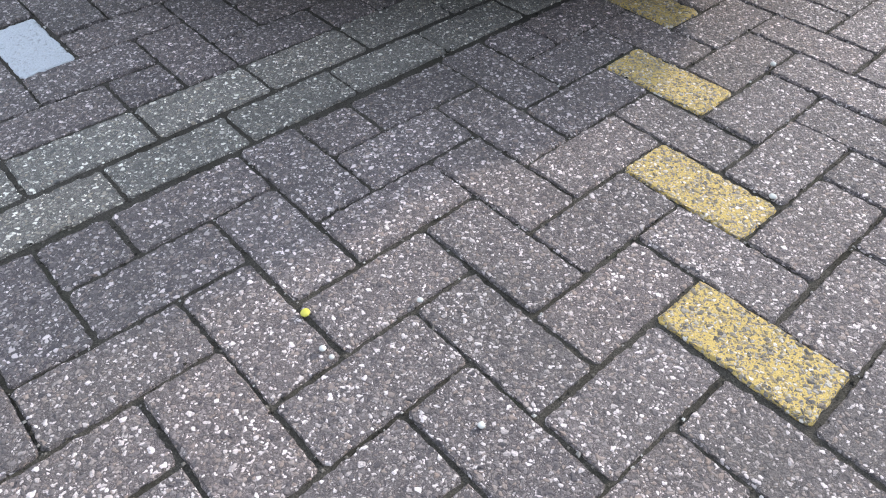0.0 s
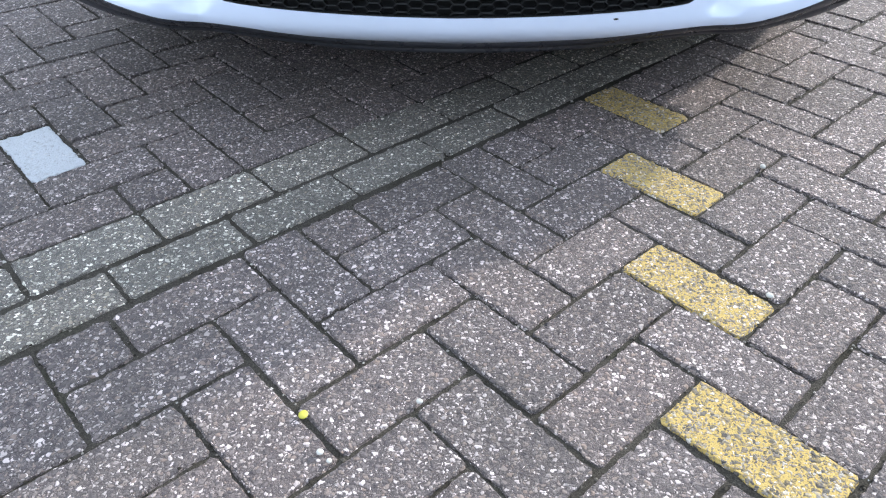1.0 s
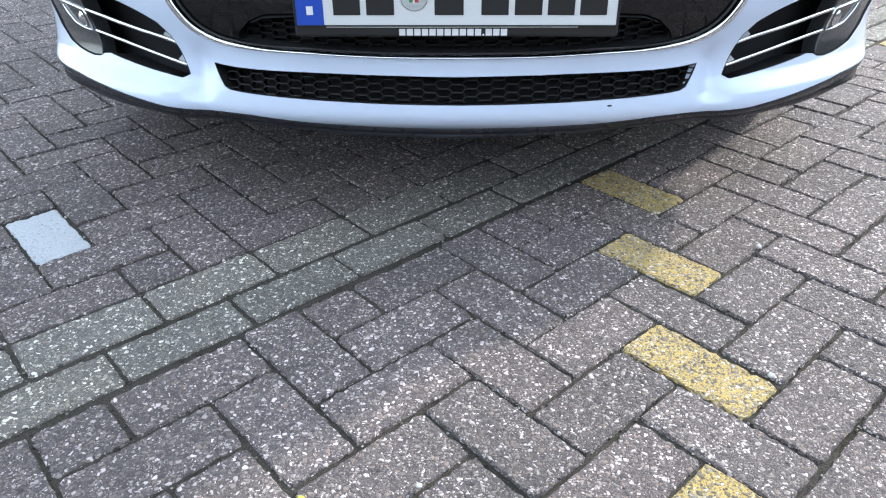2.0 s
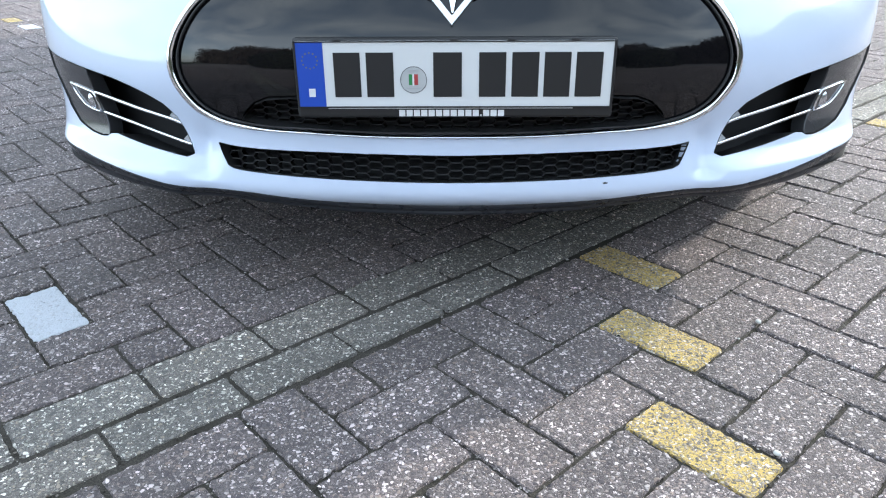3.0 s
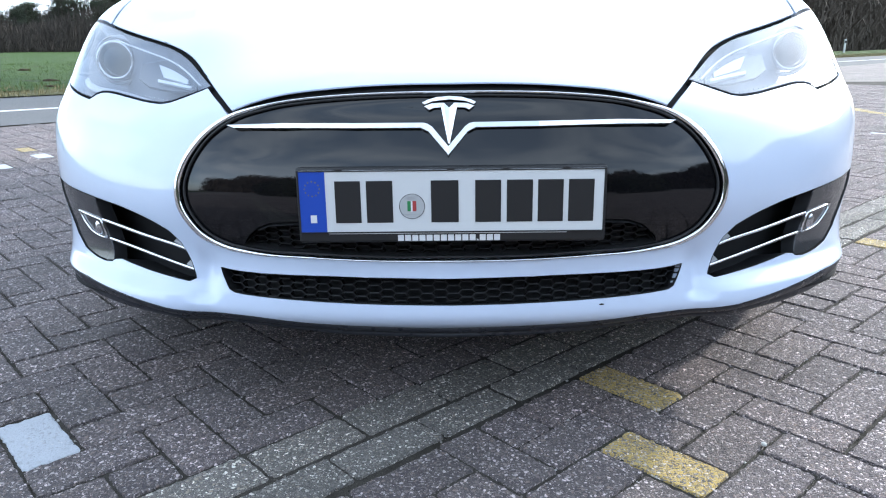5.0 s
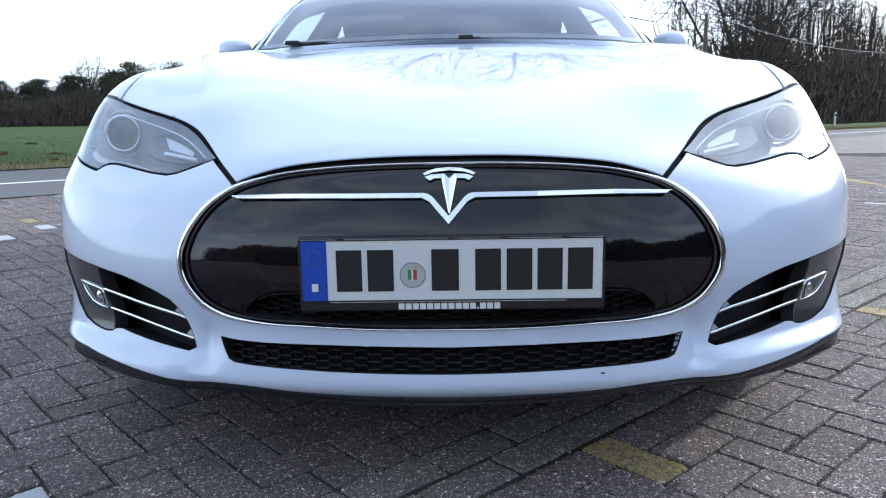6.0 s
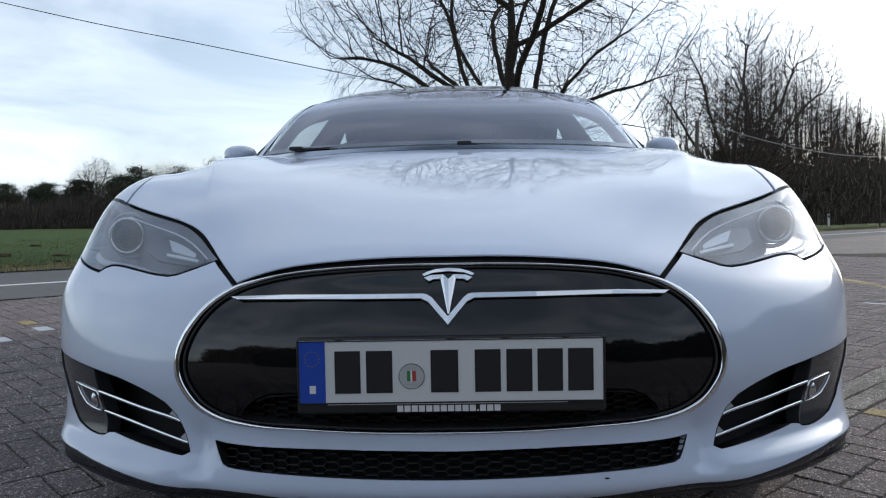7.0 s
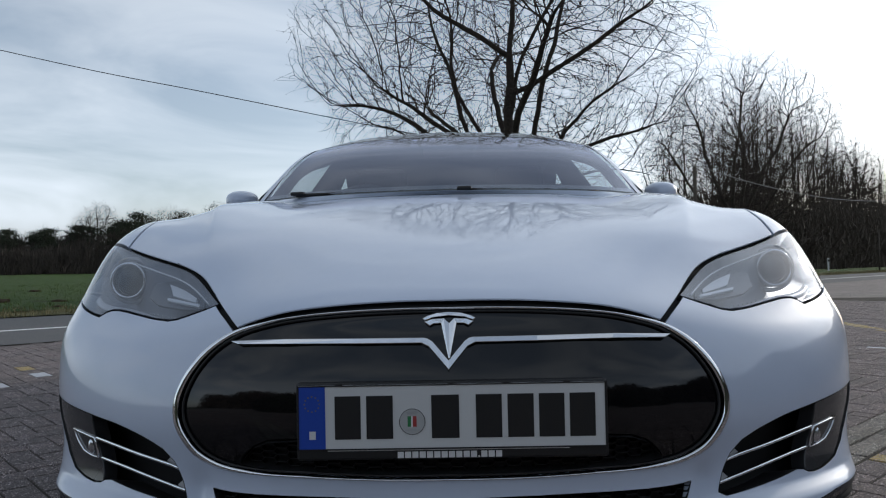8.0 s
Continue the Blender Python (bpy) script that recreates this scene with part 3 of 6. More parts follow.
def panel(name, outline, material, parent, holes=(), lift=0.0, gap=0.002, depth=0.016, net=FRONT, cell=(0.12, 0.13), label="", bowl=None):
    """A piece of the body's skin within an outline, with an edge turned inwards. bowl: a depth for each vertex from its distance to the edge."""
    from_edges, pts = [], []
    for loop in (outline, *holes):
        start = len(pts)
        pts.extend(map(tuple, loop))
        from_edges.extend((start + i, start + (i + 1) % len(loop)) for i in range(len(loop)))
    rim = np.array(pts)
    lo, hi = rim.min(0), rim.max(0)
    ga, gw = np.meshgrid(np.arange(math.floor(lo[0] / cell[0]), math.ceil(hi[0] / cell[0]) + 1) * cell[0], np.arange(math.floor(lo[1] / cell[1]), math.ceil(hi[1] / cell[1]) + 1) * cell[1])
    grid = np.stack([ga.ravel(), gw.ravel()], -1)
    ok = inside(grid[:, 0], grid[:, 1], outline)
    for h in holes:
        ok &= ~inside(grid[:, 0], grid[:, 1], h)
    near = np.array([np.min(np.hypot(*((rim - g) * (0.17, 0.11)).T)) for g in grid])
    grid = grid[ok & (near > 0.006)]
    flat = [Vector(p) for p in pts] + [Vector(g) for g in grid]
    v2, _, f2, *_ = cdt(flat, from_edges, [], 0, 1e-5)
    q = np.array([tuple(v) for v in v2])
    mid = np.array([q[list(f)].mean(0) for f in f2])
    keep = inside(mid[:, 0], mid[:, 1], outline)
    for h in holes:
        keep &= ~inside(mid[:, 0], mid[:, 1], h)
    faces = [f for f, k in zip(f2, keep) if k]
    q = np.clip(q, [-net.half, 0], [net.half, net.nw - 1])
    n = net.normal(q[:, 0], q[:, 1])
    p = net.at(q[:, 0], q[:, 1]) + lift * n
    if bowl:
        edge = np.array([np.min(np.hypot(*((rim - g) * (0.17, 0.11)).T)) for g in q])
        p = p - n * np.array([bowl(e) for e in edge])[:, None]
    # border edges, walked so that the inside lies on their left
    seen = {}
    for f in faces:
        for i in range(3):
            e = (f[i], f[(i + 1) % 3])
            if (e[1], e[0]) in seen:
                del seen[(e[1], e[0])]
            else:
                seen[e] = True
    after = dict(seen.keys())
    before = {b: a for a, b in after.items()}
    moved = p.copy()
    for i in after:
        t = p[after[i]] - p[before.get(i, i)]
        inward = np.cross(n[i], t)
        size = np.linalg.norm(inward)
        if size > 1e-9:
            moved[i] = p[i] + inward / size * gap
    verts, norms, out = list(moved), list(n), [tuple(f) for f in faces]
    if depth:
        ring = {}
        for i in after:
            a, b = before.get(i, i), after[i]
            side = np.cross(moved[b] - moved[a], n[i])
            side = side / (np.linalg.norm(side) + 1e-12)
            ring[i] = len(verts)
            # a softly turned edge, then straight in
            for drop, out_by in ((0, 0), (0.003, 0.0012), (depth, 0.0012)):
                verts.append(moved[i] - n[i] * drop + side * out_by)
                norms.append(n[i] * 0.75 + side * 0.65 if drop == 0 else side)
        for i, j in after.items():
            a, b = ring[i], ring[j]
            out += [(b, a, a + 1, b + 1), (b + 1, a + 1, a + 2, b + 2)]
    used = sorted({i for f in out for i in f})
    index = {o: i for i, o in enumerate(used)}
    return part(name, mesh(name, [verts[i] for i in used], [[index[i] for i in f] for f in out], material, True, [norms[i] for i in used]), parent, label)


def on_front(outline_xz, name, material, parent, lift, depth, label=""):
    """A flat-faced trim of even thickness that follows the front at an outline given by x and height."""
    aw = np.array([FRONT.find(x, z) for x, z in outline_xz])
    n = FRONT.normal(aw[:, 0], aw[:, 1])
    p = FRONT.at(aw[:, 0], aw[:, 1]) + n * lift
    bm = bmesh.new()
    top = [bm.verts.new(v) for v in p]
    low = [bm.verts.new(v) for v in p - n * depth]
    bm.faces.new(top)
    for i in range(len(top)):
        bm.faces.new((top[i], low[i], low[(i + 1) % len(top)], top[(i + 1) % len(top)]))
    bmesh.ops.triangulate(bm, faces=[f for f in bm.faces if len(f.verts) > 4])
    return part(name, bm, parent, label, material, bevel=0.0012)


def sweep(name, aw, wide, high, material, parent, lift=0.0, closed=True, sides=10, label=""):
    """A moulding of flattened round section along a line on the front. wide, high: half sizes along and off the skin, for each point."""
    n = FRONT.normal(aw[:, 0], aw[:, 1])
    p = FRONT.at(aw[:, 0], aw[:, 1]) + n * lift
    count = len(p)
    wide, high = np.broadcast_to(wide, count), np.broadcast_to(high, count)
    verts = []
    for i in range(count):
        a, b = (i - 1, (i + 1) % count) if closed else (max(i - 1, 0), min(i + 1, count - 1))
        t = p[b] - p[a]
        s = np.cross(n[i], t)
        s /= np.linalg.norm(s)
        for k in range(sides):
            ang = 2 * math.pi * k / sides
            verts.append(p[i] + s * math.cos(ang) * wide[i] + n[i] * math.sin(ang) * high[i])
    faces = [(i * sides + k, i * sides + (k + 1) % sides, (i + 1) % count * sides + (k + 1) % sides, (i + 1) % count * sides + k) for i in range(count if closed else count - 1) for k in range(sides)]
    if not closed:
        faces += [tuple(range(sides))[::-1], tuple((count - 1) * sides + k for k in range(sides))]
    return part(name, mesh(name, verts, faces, material, True), parent, label)


def honeycomb(name, outline, lift, pitch_x, pitch_z, bar, material, parent):
    """Flattened honeycomb bars within an outline, set back behind the skin."""
    box = np.array([FRONT.at(a, w) for a, w in outline])
    x0, x1, z0, z1 = box[:, 0].min(), box[:, 0].max(), box[:, 2].min(), box[:, 2].max()
    bm = bmesh.new()
    lines = []
    rows = int((z1 - z0) / pitch_z) + 2
    cols = int((x1 - x0) / pitch_x) + 2
    for r in range(rows):
        for c in range(cols):
            x, z = x0 + (c + 0.5 * (r % 2)) * pitch_x, z0 + r * pitch_z
            f, g, v = pitch_x * 0.19, pitch_x * 0.31, pitch_z
            lines += [((x - f, z + v), (x + f, z + v))]
            for s in (1, -1):
                lines += [((x + s * f, z + v), (x + s * g, z)), ((x + s * g, z), (x + s * f, z - v))]
    known = {}

    def place(x, z):
        key = (round(x, 5), round(z, 5))
        if key not in known:
            a, w = FRONT.find(x, z)
            known[key] = (a, w, Vector(FRONT.at(a, w) + FRONT.normal(a, w) * lift), Vector(FRONT.normal(a, w)))
        return known[key]
    for (xa, za), (xb, zb) in lines:
        xm, zm = (xa + xb) / 2, (za + zb) / 2
        if not (x0 < xm < x1 and z0 < zm < z1):
            continue
        one, two = place(xa, za), place(xb, zb)
        mid = np.array([[(one[0] + two[0]) / 2, (one[1] + two[1]) / 2]])
        if not inside(mid[:, 0], mid[:, 1], outline)[0]:
            continue
        n, t = one[3], (two[2] - one[2]).normalized()
        s = n.cross(t).normalized() * bar
        v = [bm.verts.new(q) for q in (one[2] - s, two[2] - s, two[2] + s, one[2] + s, one[2] - s - n * 0.014, two[2] - s - n * 0.014, two[2] + s - n * 0.014, one[2] + s - n * 0.014)]
        for f in ((0, 1, 2, 3), (0, 4, 5, 1), (3, 2, 6, 7)):
            bm.faces.new([v[i] for i in f])
    return part(name, bm, parent, "", material)


def build_front():
    head, duct, fog, grille, ring, intake = dense(HEADLIGHT), dense(DUCT), dense(FOG), both_halves(GRILLE), both_halves(RING, 50.0), both_halves(INTAKE)
    # bumper: chin to the bonnet line, round to the wheel arches
    upper = dense([(6, 1.0), (6, 2), (6, 4), (6, 5.88), (5.6, 5.95), (5.2, 6.06), (4.8, 5.89), (4.45, 5.735), (4.1, 5.59), (3.91, 5.52), (3.82, 5.64), (3.74, 5.69), (3.62, 5.69), (3.28, 5.585), (3.02, 5.49), (2.78, 5.435), (2.65, 5.48), (2.43, 5.665), (2.22, 5.85), (2.11, 5.69), (2.00, 5.50), (1.91, 5.29), (1.84, 5.10), (1.80, 5.05), (2.07, 4.65), (2.24, 4.18), (2.31, 3.88), (2.35, 3.60), (2.34, 3.28), (2.265, 2.97), (2.135, 2.66), (1.905, 2.435), (1.57, 2.335), (1.03, 2.305), (.5, 2.265), (0, 2.26)], closed=False)
    chin = np.stack([np.linspace(-6, 6, 161), chin_line(np.linspace(-6, 6, 161))], -1)
    whole = np.concatenate([chin, upper[1:], flip(upper)[1:-1]])
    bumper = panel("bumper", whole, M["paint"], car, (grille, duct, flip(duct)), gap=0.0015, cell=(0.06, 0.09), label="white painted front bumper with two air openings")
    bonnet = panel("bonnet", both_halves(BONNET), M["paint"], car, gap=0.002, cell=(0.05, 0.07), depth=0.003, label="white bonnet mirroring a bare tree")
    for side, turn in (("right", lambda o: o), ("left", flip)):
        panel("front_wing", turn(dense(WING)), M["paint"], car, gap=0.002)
    # dark lining behind the gaps, its near-black colour standing in for their shade
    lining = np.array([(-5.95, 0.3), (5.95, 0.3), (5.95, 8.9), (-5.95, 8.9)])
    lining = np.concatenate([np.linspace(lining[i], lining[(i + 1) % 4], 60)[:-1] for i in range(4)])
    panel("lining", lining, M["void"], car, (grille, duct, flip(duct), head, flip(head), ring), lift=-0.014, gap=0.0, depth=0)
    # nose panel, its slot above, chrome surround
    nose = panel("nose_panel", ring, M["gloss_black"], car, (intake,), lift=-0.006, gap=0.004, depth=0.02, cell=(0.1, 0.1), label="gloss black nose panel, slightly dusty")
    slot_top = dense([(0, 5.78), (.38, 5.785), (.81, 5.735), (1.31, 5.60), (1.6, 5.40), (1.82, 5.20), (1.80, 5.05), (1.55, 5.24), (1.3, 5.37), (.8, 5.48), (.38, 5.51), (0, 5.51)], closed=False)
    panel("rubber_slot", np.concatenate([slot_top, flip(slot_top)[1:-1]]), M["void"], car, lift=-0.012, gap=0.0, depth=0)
    wide = 0.0020 + 0.0052 * np.clip((np.abs(ring[:, 0]) - 1.3) / 0.8, 0, 1)
    sweep("nose_surround", ring, wide, 0.005, M["chrome"], car, lift=-0.001, label="bright chrome surround of the nose")
    inner = ring * (0.965, 1) + (0, 0)
    inner[:, 1] = 3.9 + (inner[:, 1] - 3.9) * 0.955
    sweep("inner_bead", inner, 0.0022, 0.003, M["black"], nose, lift=-0.003)
    for name, outline, back, where in (("lower_intake", intake, 0.030, nose), ("lower_grille", grille, 0.045, car)):
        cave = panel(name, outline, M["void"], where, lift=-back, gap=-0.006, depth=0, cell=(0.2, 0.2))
        wall_of(name + "_wall", outline, 0.0, back, M["black"], cave)
        honeycomb(name + "_mesh", outline, -0.018, 0.050, 0.0066, 0.0010, M["grille"], cave)
    for turn in (lambda o: o, flip):
        sign = 1 if turn is not flip else -1
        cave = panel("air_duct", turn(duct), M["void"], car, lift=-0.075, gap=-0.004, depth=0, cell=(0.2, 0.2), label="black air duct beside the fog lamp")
        wall_of("duct_wall", turn(duct), 0.0, 0.075, M["black"], cave)
        lamp = panel("fog_lamp", turn(fog), M["smoke"], car, lift=-0.003, gap=0.001, depth=0.03, cell=(0.1, 0.1), label="smoked fog lamp behind a clear cover")
        for pts in ([(3.61, 2.605), (3.32, 2.555), (2.93, 2.448), (2.56, 2.338), (2.37, 2.245)], [(3.56, 2.155), (3.21, 2.11), (2.80, 2.005), (2.44, 1.888), (2.21, 1.80)]):
            line = through_points(pts, 26) * (sign, 1)
            sweep("chrome_bar", line, 0.0038, 0.0045, M["chrome"], car, lift=-0.006, closed=False)
        mark = dense([(4.06, 2.67), (3.85, 2.65), (3.60, 2.615), (3.575, 2.38), (3.56, 2.155), (3.70, 2.155), (3.86, 2.21), (3.99, 2.40)], 30) * (sign, 1)
        sweep("lamp_trim", mark, 0.0021, 0.003, M["chrome"], lamp, lift=-0.002)
        for tri in ([(2.58, 2.34), (2.40, 2.25), (2.47, 2.51)], [(2.42, 1.895), (2.23, 1.81), (2.32, 2.08)]):
            panel("duct_fin", turn(dense(tri)), M["lamp_grey"], car, lift=-0.009, gap=0.0, depth=0.004, cell=(0.1, 0.1))
        bulb = bmesh.new()
        bmesh.ops.create_uvsphere(bulb, u_segments=16, v_segments=10, radius=0.015)
        c = FRONT.at(sign * 3.69, 2.36) + FRONT.normal(sign * 3.69, 2.36) * -0.006
        for v in bulb.verts:
            v.co = Vector(c) + Vector((v.co.x * 0.85, v.co.y * 0.5, v.co.z * 1.15))
        part("lamp_bulb", bulb, lamp, "", M["lamp_chrome"], True)
    build_headlights(head)


def wall_of(name, outline, lift, depth, material, parent):
    """The inner sides of an opening."""
    n = FRONT.normal(outline[:, 0], outline[:, 1])
    p = FRONT.at(outline[:, 0], outline[:, 1])
    count = len(p)
    verts = list(p + n * lift) + list(p - n * depth)
    faces = [(i, (i + 1) % count, count + (i + 1) % count, count + i) for i in range(count)]
    return part(name, mesh(name, verts, faces, material, True), parent)


def build_headlights(head):
    for sign in (1, -1):
        outline = head if sign > 0 else flip(head)
        lamp = panel("headlight", outline, M["lens"], car, gap=0.001, depth=0.004, cell=(0.1, 0.1), label="clear headlight with a round projector, slightly hazed")
        floor = panel("lamp_housing", outline, M["housing"], lamp, lift=-0.004, gap=0.0, depth=0, cell=(0.08, 0.08), bowl=lambda e: 0.10 * min(1, e / 0.06) ** 0.6)
        wall_of("lamp_edge", outline, -0.001, 0.02, M["black"], lamp)
        centre = Vector((sign * 0.793, 0.505, 0.7365))
        aim = Vector((sign * 0.05, -1, 0.03)).normalized()
        face = aim.to_track_quat("Z", "Y").to_matrix()

        def ring_of(profile, material, name, turns=40):
            bm = bmesh.new()
            rings = [[bm.verts.new(centre + face @ Vector((r * math.cos(2 * math.pi * k / turns), r * math.sin(2 * math.pi * k / turns), h))) for k in range(turns)] for r, h in profile]
            for one, two in zip(rings, rings[1:]):
                for k in range(turns):
                    bm.faces.new((one[k], one[(k + 1) % turns], two[(k + 1) % turns], two[k]))
            if profile[-1][0] < 0.004:
                bm.faces.new(rings[-1])
            part(name, bm, lamp, "", material, True)
        ring_of([(0.047, -0.03), (0.046, 0.004), (0.043, 0.008), (0.0385, 0.006), (0.0365, -0.008)], M["lamp_chrome"], "projector_ring")
        ring_of([(0.037, -0.012), (0.033, 0.000), (0.024, 0.008), (0.012, 0.0115), (0.002, 0.012)], M["projector"], "projector_lens")
        ring_of([(0.060, -0.030), (0.0585, -0.012), (0.055, -0.006), (0.051, -0.008), (0.0485, -0.018)], M["lamp_grey"], "projector_bezel")
        # inner reflector on an inlay whose darker grey paints a recess's shade, tapering towards the nose, light strip
        # under it
        def inlay(name, outline, key, lift):
            o = dense(np.array(outline) * (sign, 1)) if sign > 0 else dense((np.array(outline) * (-1, 1))[::-1])
            panel(name, o, M[key], lamp, lift=lift, gap=0.0, depth=0.006, cell=(0.1, 0.1))
        inlay("reflector_recess", [(3.55, 6.47), (3.25, 6.53), (2.9, 6.34), (2.62, 6.13), (2.58, 6.03), (2.9, 6.0), (3.3, 6.06), (3.5, 6.2)], "housing_dark", -0.030)
        # white gloss stands in for sky mirrored in the chrome reflector
        inlay("side_reflector", [(3.27, 6.42), (3.0, 6.31), (2.74, 6.17), (2.72, 6.10), (3.12, 6.21)], "lamp_white", -0.024)
        inlay("light_strip", [(3.17, 6.15), (2.63, 6.05), (2.62, 6.01), (3.15, 6.105)], "lamp_white", -0.022)
        # stepped bezel under the projector and the brow along the upper edge
        brow = through_points([(2.42, 5.98), (2.7, 6.2), (3.0, 6.38), (3.35, 6.53), (3.8, 6.70), (4.3, 6.84)], 40) * (sign, 1)
        sweep("brow", brow, 0.0022, 0.003, M["lamp_white"], lamp, lift=-0.012, closed=False)
        for s in np.linspace(0, 1, 13):
            bm = bmesh.new()
            bmesh.ops.create_icosphere(bm, subdivisions=1, radius=0.0016)
            spot = (sign * (2.75 + 0.85 * s), 5.585 + 0.215 * s)
            for v in bm.verts:
                v.co = v.co + Vector(FRONT.at(*spot) - FRONT.normal(*spot) * 0.006)
            part("led_dot", bm, lamp, "", M["lamp_white"], True)
        step = through_points([(2.7, 5.62), (3.05, 5.68), (3.4, 5.79), (3.75, 5.88), (4.2, 5.93), (4.6, 6.05)], 40) * (sign, 1)
        sweep("lower_step", step, 0.009, 0.005, M["lamp_grey"], lamp, lift=-0.030, closed=False)


def chin_line(a):
    """The white bumper's lower border."""
    return np.interp(np.abs(a), [0, .4, 1.04, 1.55, 1.85, 2.2, 2.44, 2.77, 3.15, 3.63, 4.3, 4.9, 6], [.20, .29, .46, .70, .74, .70, .82, .97, 1.12, 1.27, 1.30, 1.26, 1.2])


def build_lip():
    """Dark lip under the bumper, with a groove along it, and the tray that runs back from it."""
    a = np.linspace(-6, 6, 161)
    top, low = chin_line(a), np.zeros_like(a)
    n = FRONT.normal(a, top)
    flat = n * (1, 1, 0)
    flat /= np.linalg.norm(flat, axis=1, keepdims=True)
    up = np.array([0, 0, 1.0])
    foot = FRONT.at(a, low)
    foot[:, 2] = np.interp(np.abs(a), [0, .8, 1.2, 1.6, 2, 2.4, 2.8, 3.2, 3.6, 4, 5, 6], [.2265, .230, .236, .240, .242, .241, .243, .245, .250, .260, .263, .262])
    foot -= flat * (0.012 * np.clip((np.abs(a) - 3.2) / 1.5, 0, 1))[:, None]
    edge = FRONT.at(a, top)

    def between(s, out):
        return edge * s + foot * (1 - s) + flat * out

    # last row extends the unseen tray past the front wheels to block leaking sun
    rows = [edge - flat * 0.006 + up * 0.004, edge - flat * 0.001, between(0.8, 0.002), between(0.5, 0.003), between(0.42, -0.002), between(0.3, 0.002),
            foot + flat * 0.005 + up * 0.003, foot + flat * 0.003, foot - flat * 0.004 - up * 0.003, foot - flat * 0.04 - up * 0.003, foot - flat * 0.18 - up * 0.030, np.stack([foot[:, 0] * 0.72, np.full(len(a), 1.35), np.full(len(a), 0.175)], -1)]
    verts = np.concatenate(rows)
    k = len(a)
    faces = [(r * k + c + 1, r * k + c, r * k + k + c, r * k + k + c + 1) for r in range(len(rows) - 1) for c in range(k - 1)]
    part("front_lip", mesh("front_lip", verts, faces, M["lip"], True), car, "dark grey plastic lip under the bumper, dusty")
    bm = bmesh.new()
    block(bm, (0, 2.85, 0.165), (1.74, 3.8, 0.03))
    block(bm, (0, 0.55, 0.215), (1.20, 0.5, 0.02))
    block(bm, (0, 0.62, 0.30), (1.24, 0.5, 0.22))
    part("underbody", bm, car, "", M["black"])


def flank_x(y, z):
    """Half width of the body's side at a height and a distance behind the nose."""
    w = np.interp(z, [0.20, 0.23, 0.27, 0.37, 0.45, 0.535, 0.61, 0.69, 0.79, 0.86, 0.89, 0.97], [0.93, 0.955, 0.968, 0.955, 0.972, 0.980, 0.984, 0.985, 0.978, 0.967, 0.955, 0.862])
    tail = np.clip((np.asarray(y) - 4.0) / 0.95, 0, 1)
    return w - 0.035 * np.exp(-((np.asarray(y) - 2.4) / 0.8) ** 2) * np.clip((0.75 - z) / 0.3, 0, 1) - 0.13 * tail**2.2


WHEELS = [(0.945, 0.36), (3.905, 0.36)]


def largest_piece(faces):
    """The faces that hang together in the largest piece."""
    root = {}

    def find(i):
        while root.setdefault(i, i) != i:
            root[i] = root[root[i]]
            i = root[i]
        return i
    for f in faces:
        for i in f[1:]:
            root[find(i)] = find(f[0])
    groups = {}
    for f in faces:
        groups.setdefault(find(f[0]), []).append(f)
    return max(groups.values(), key=len)


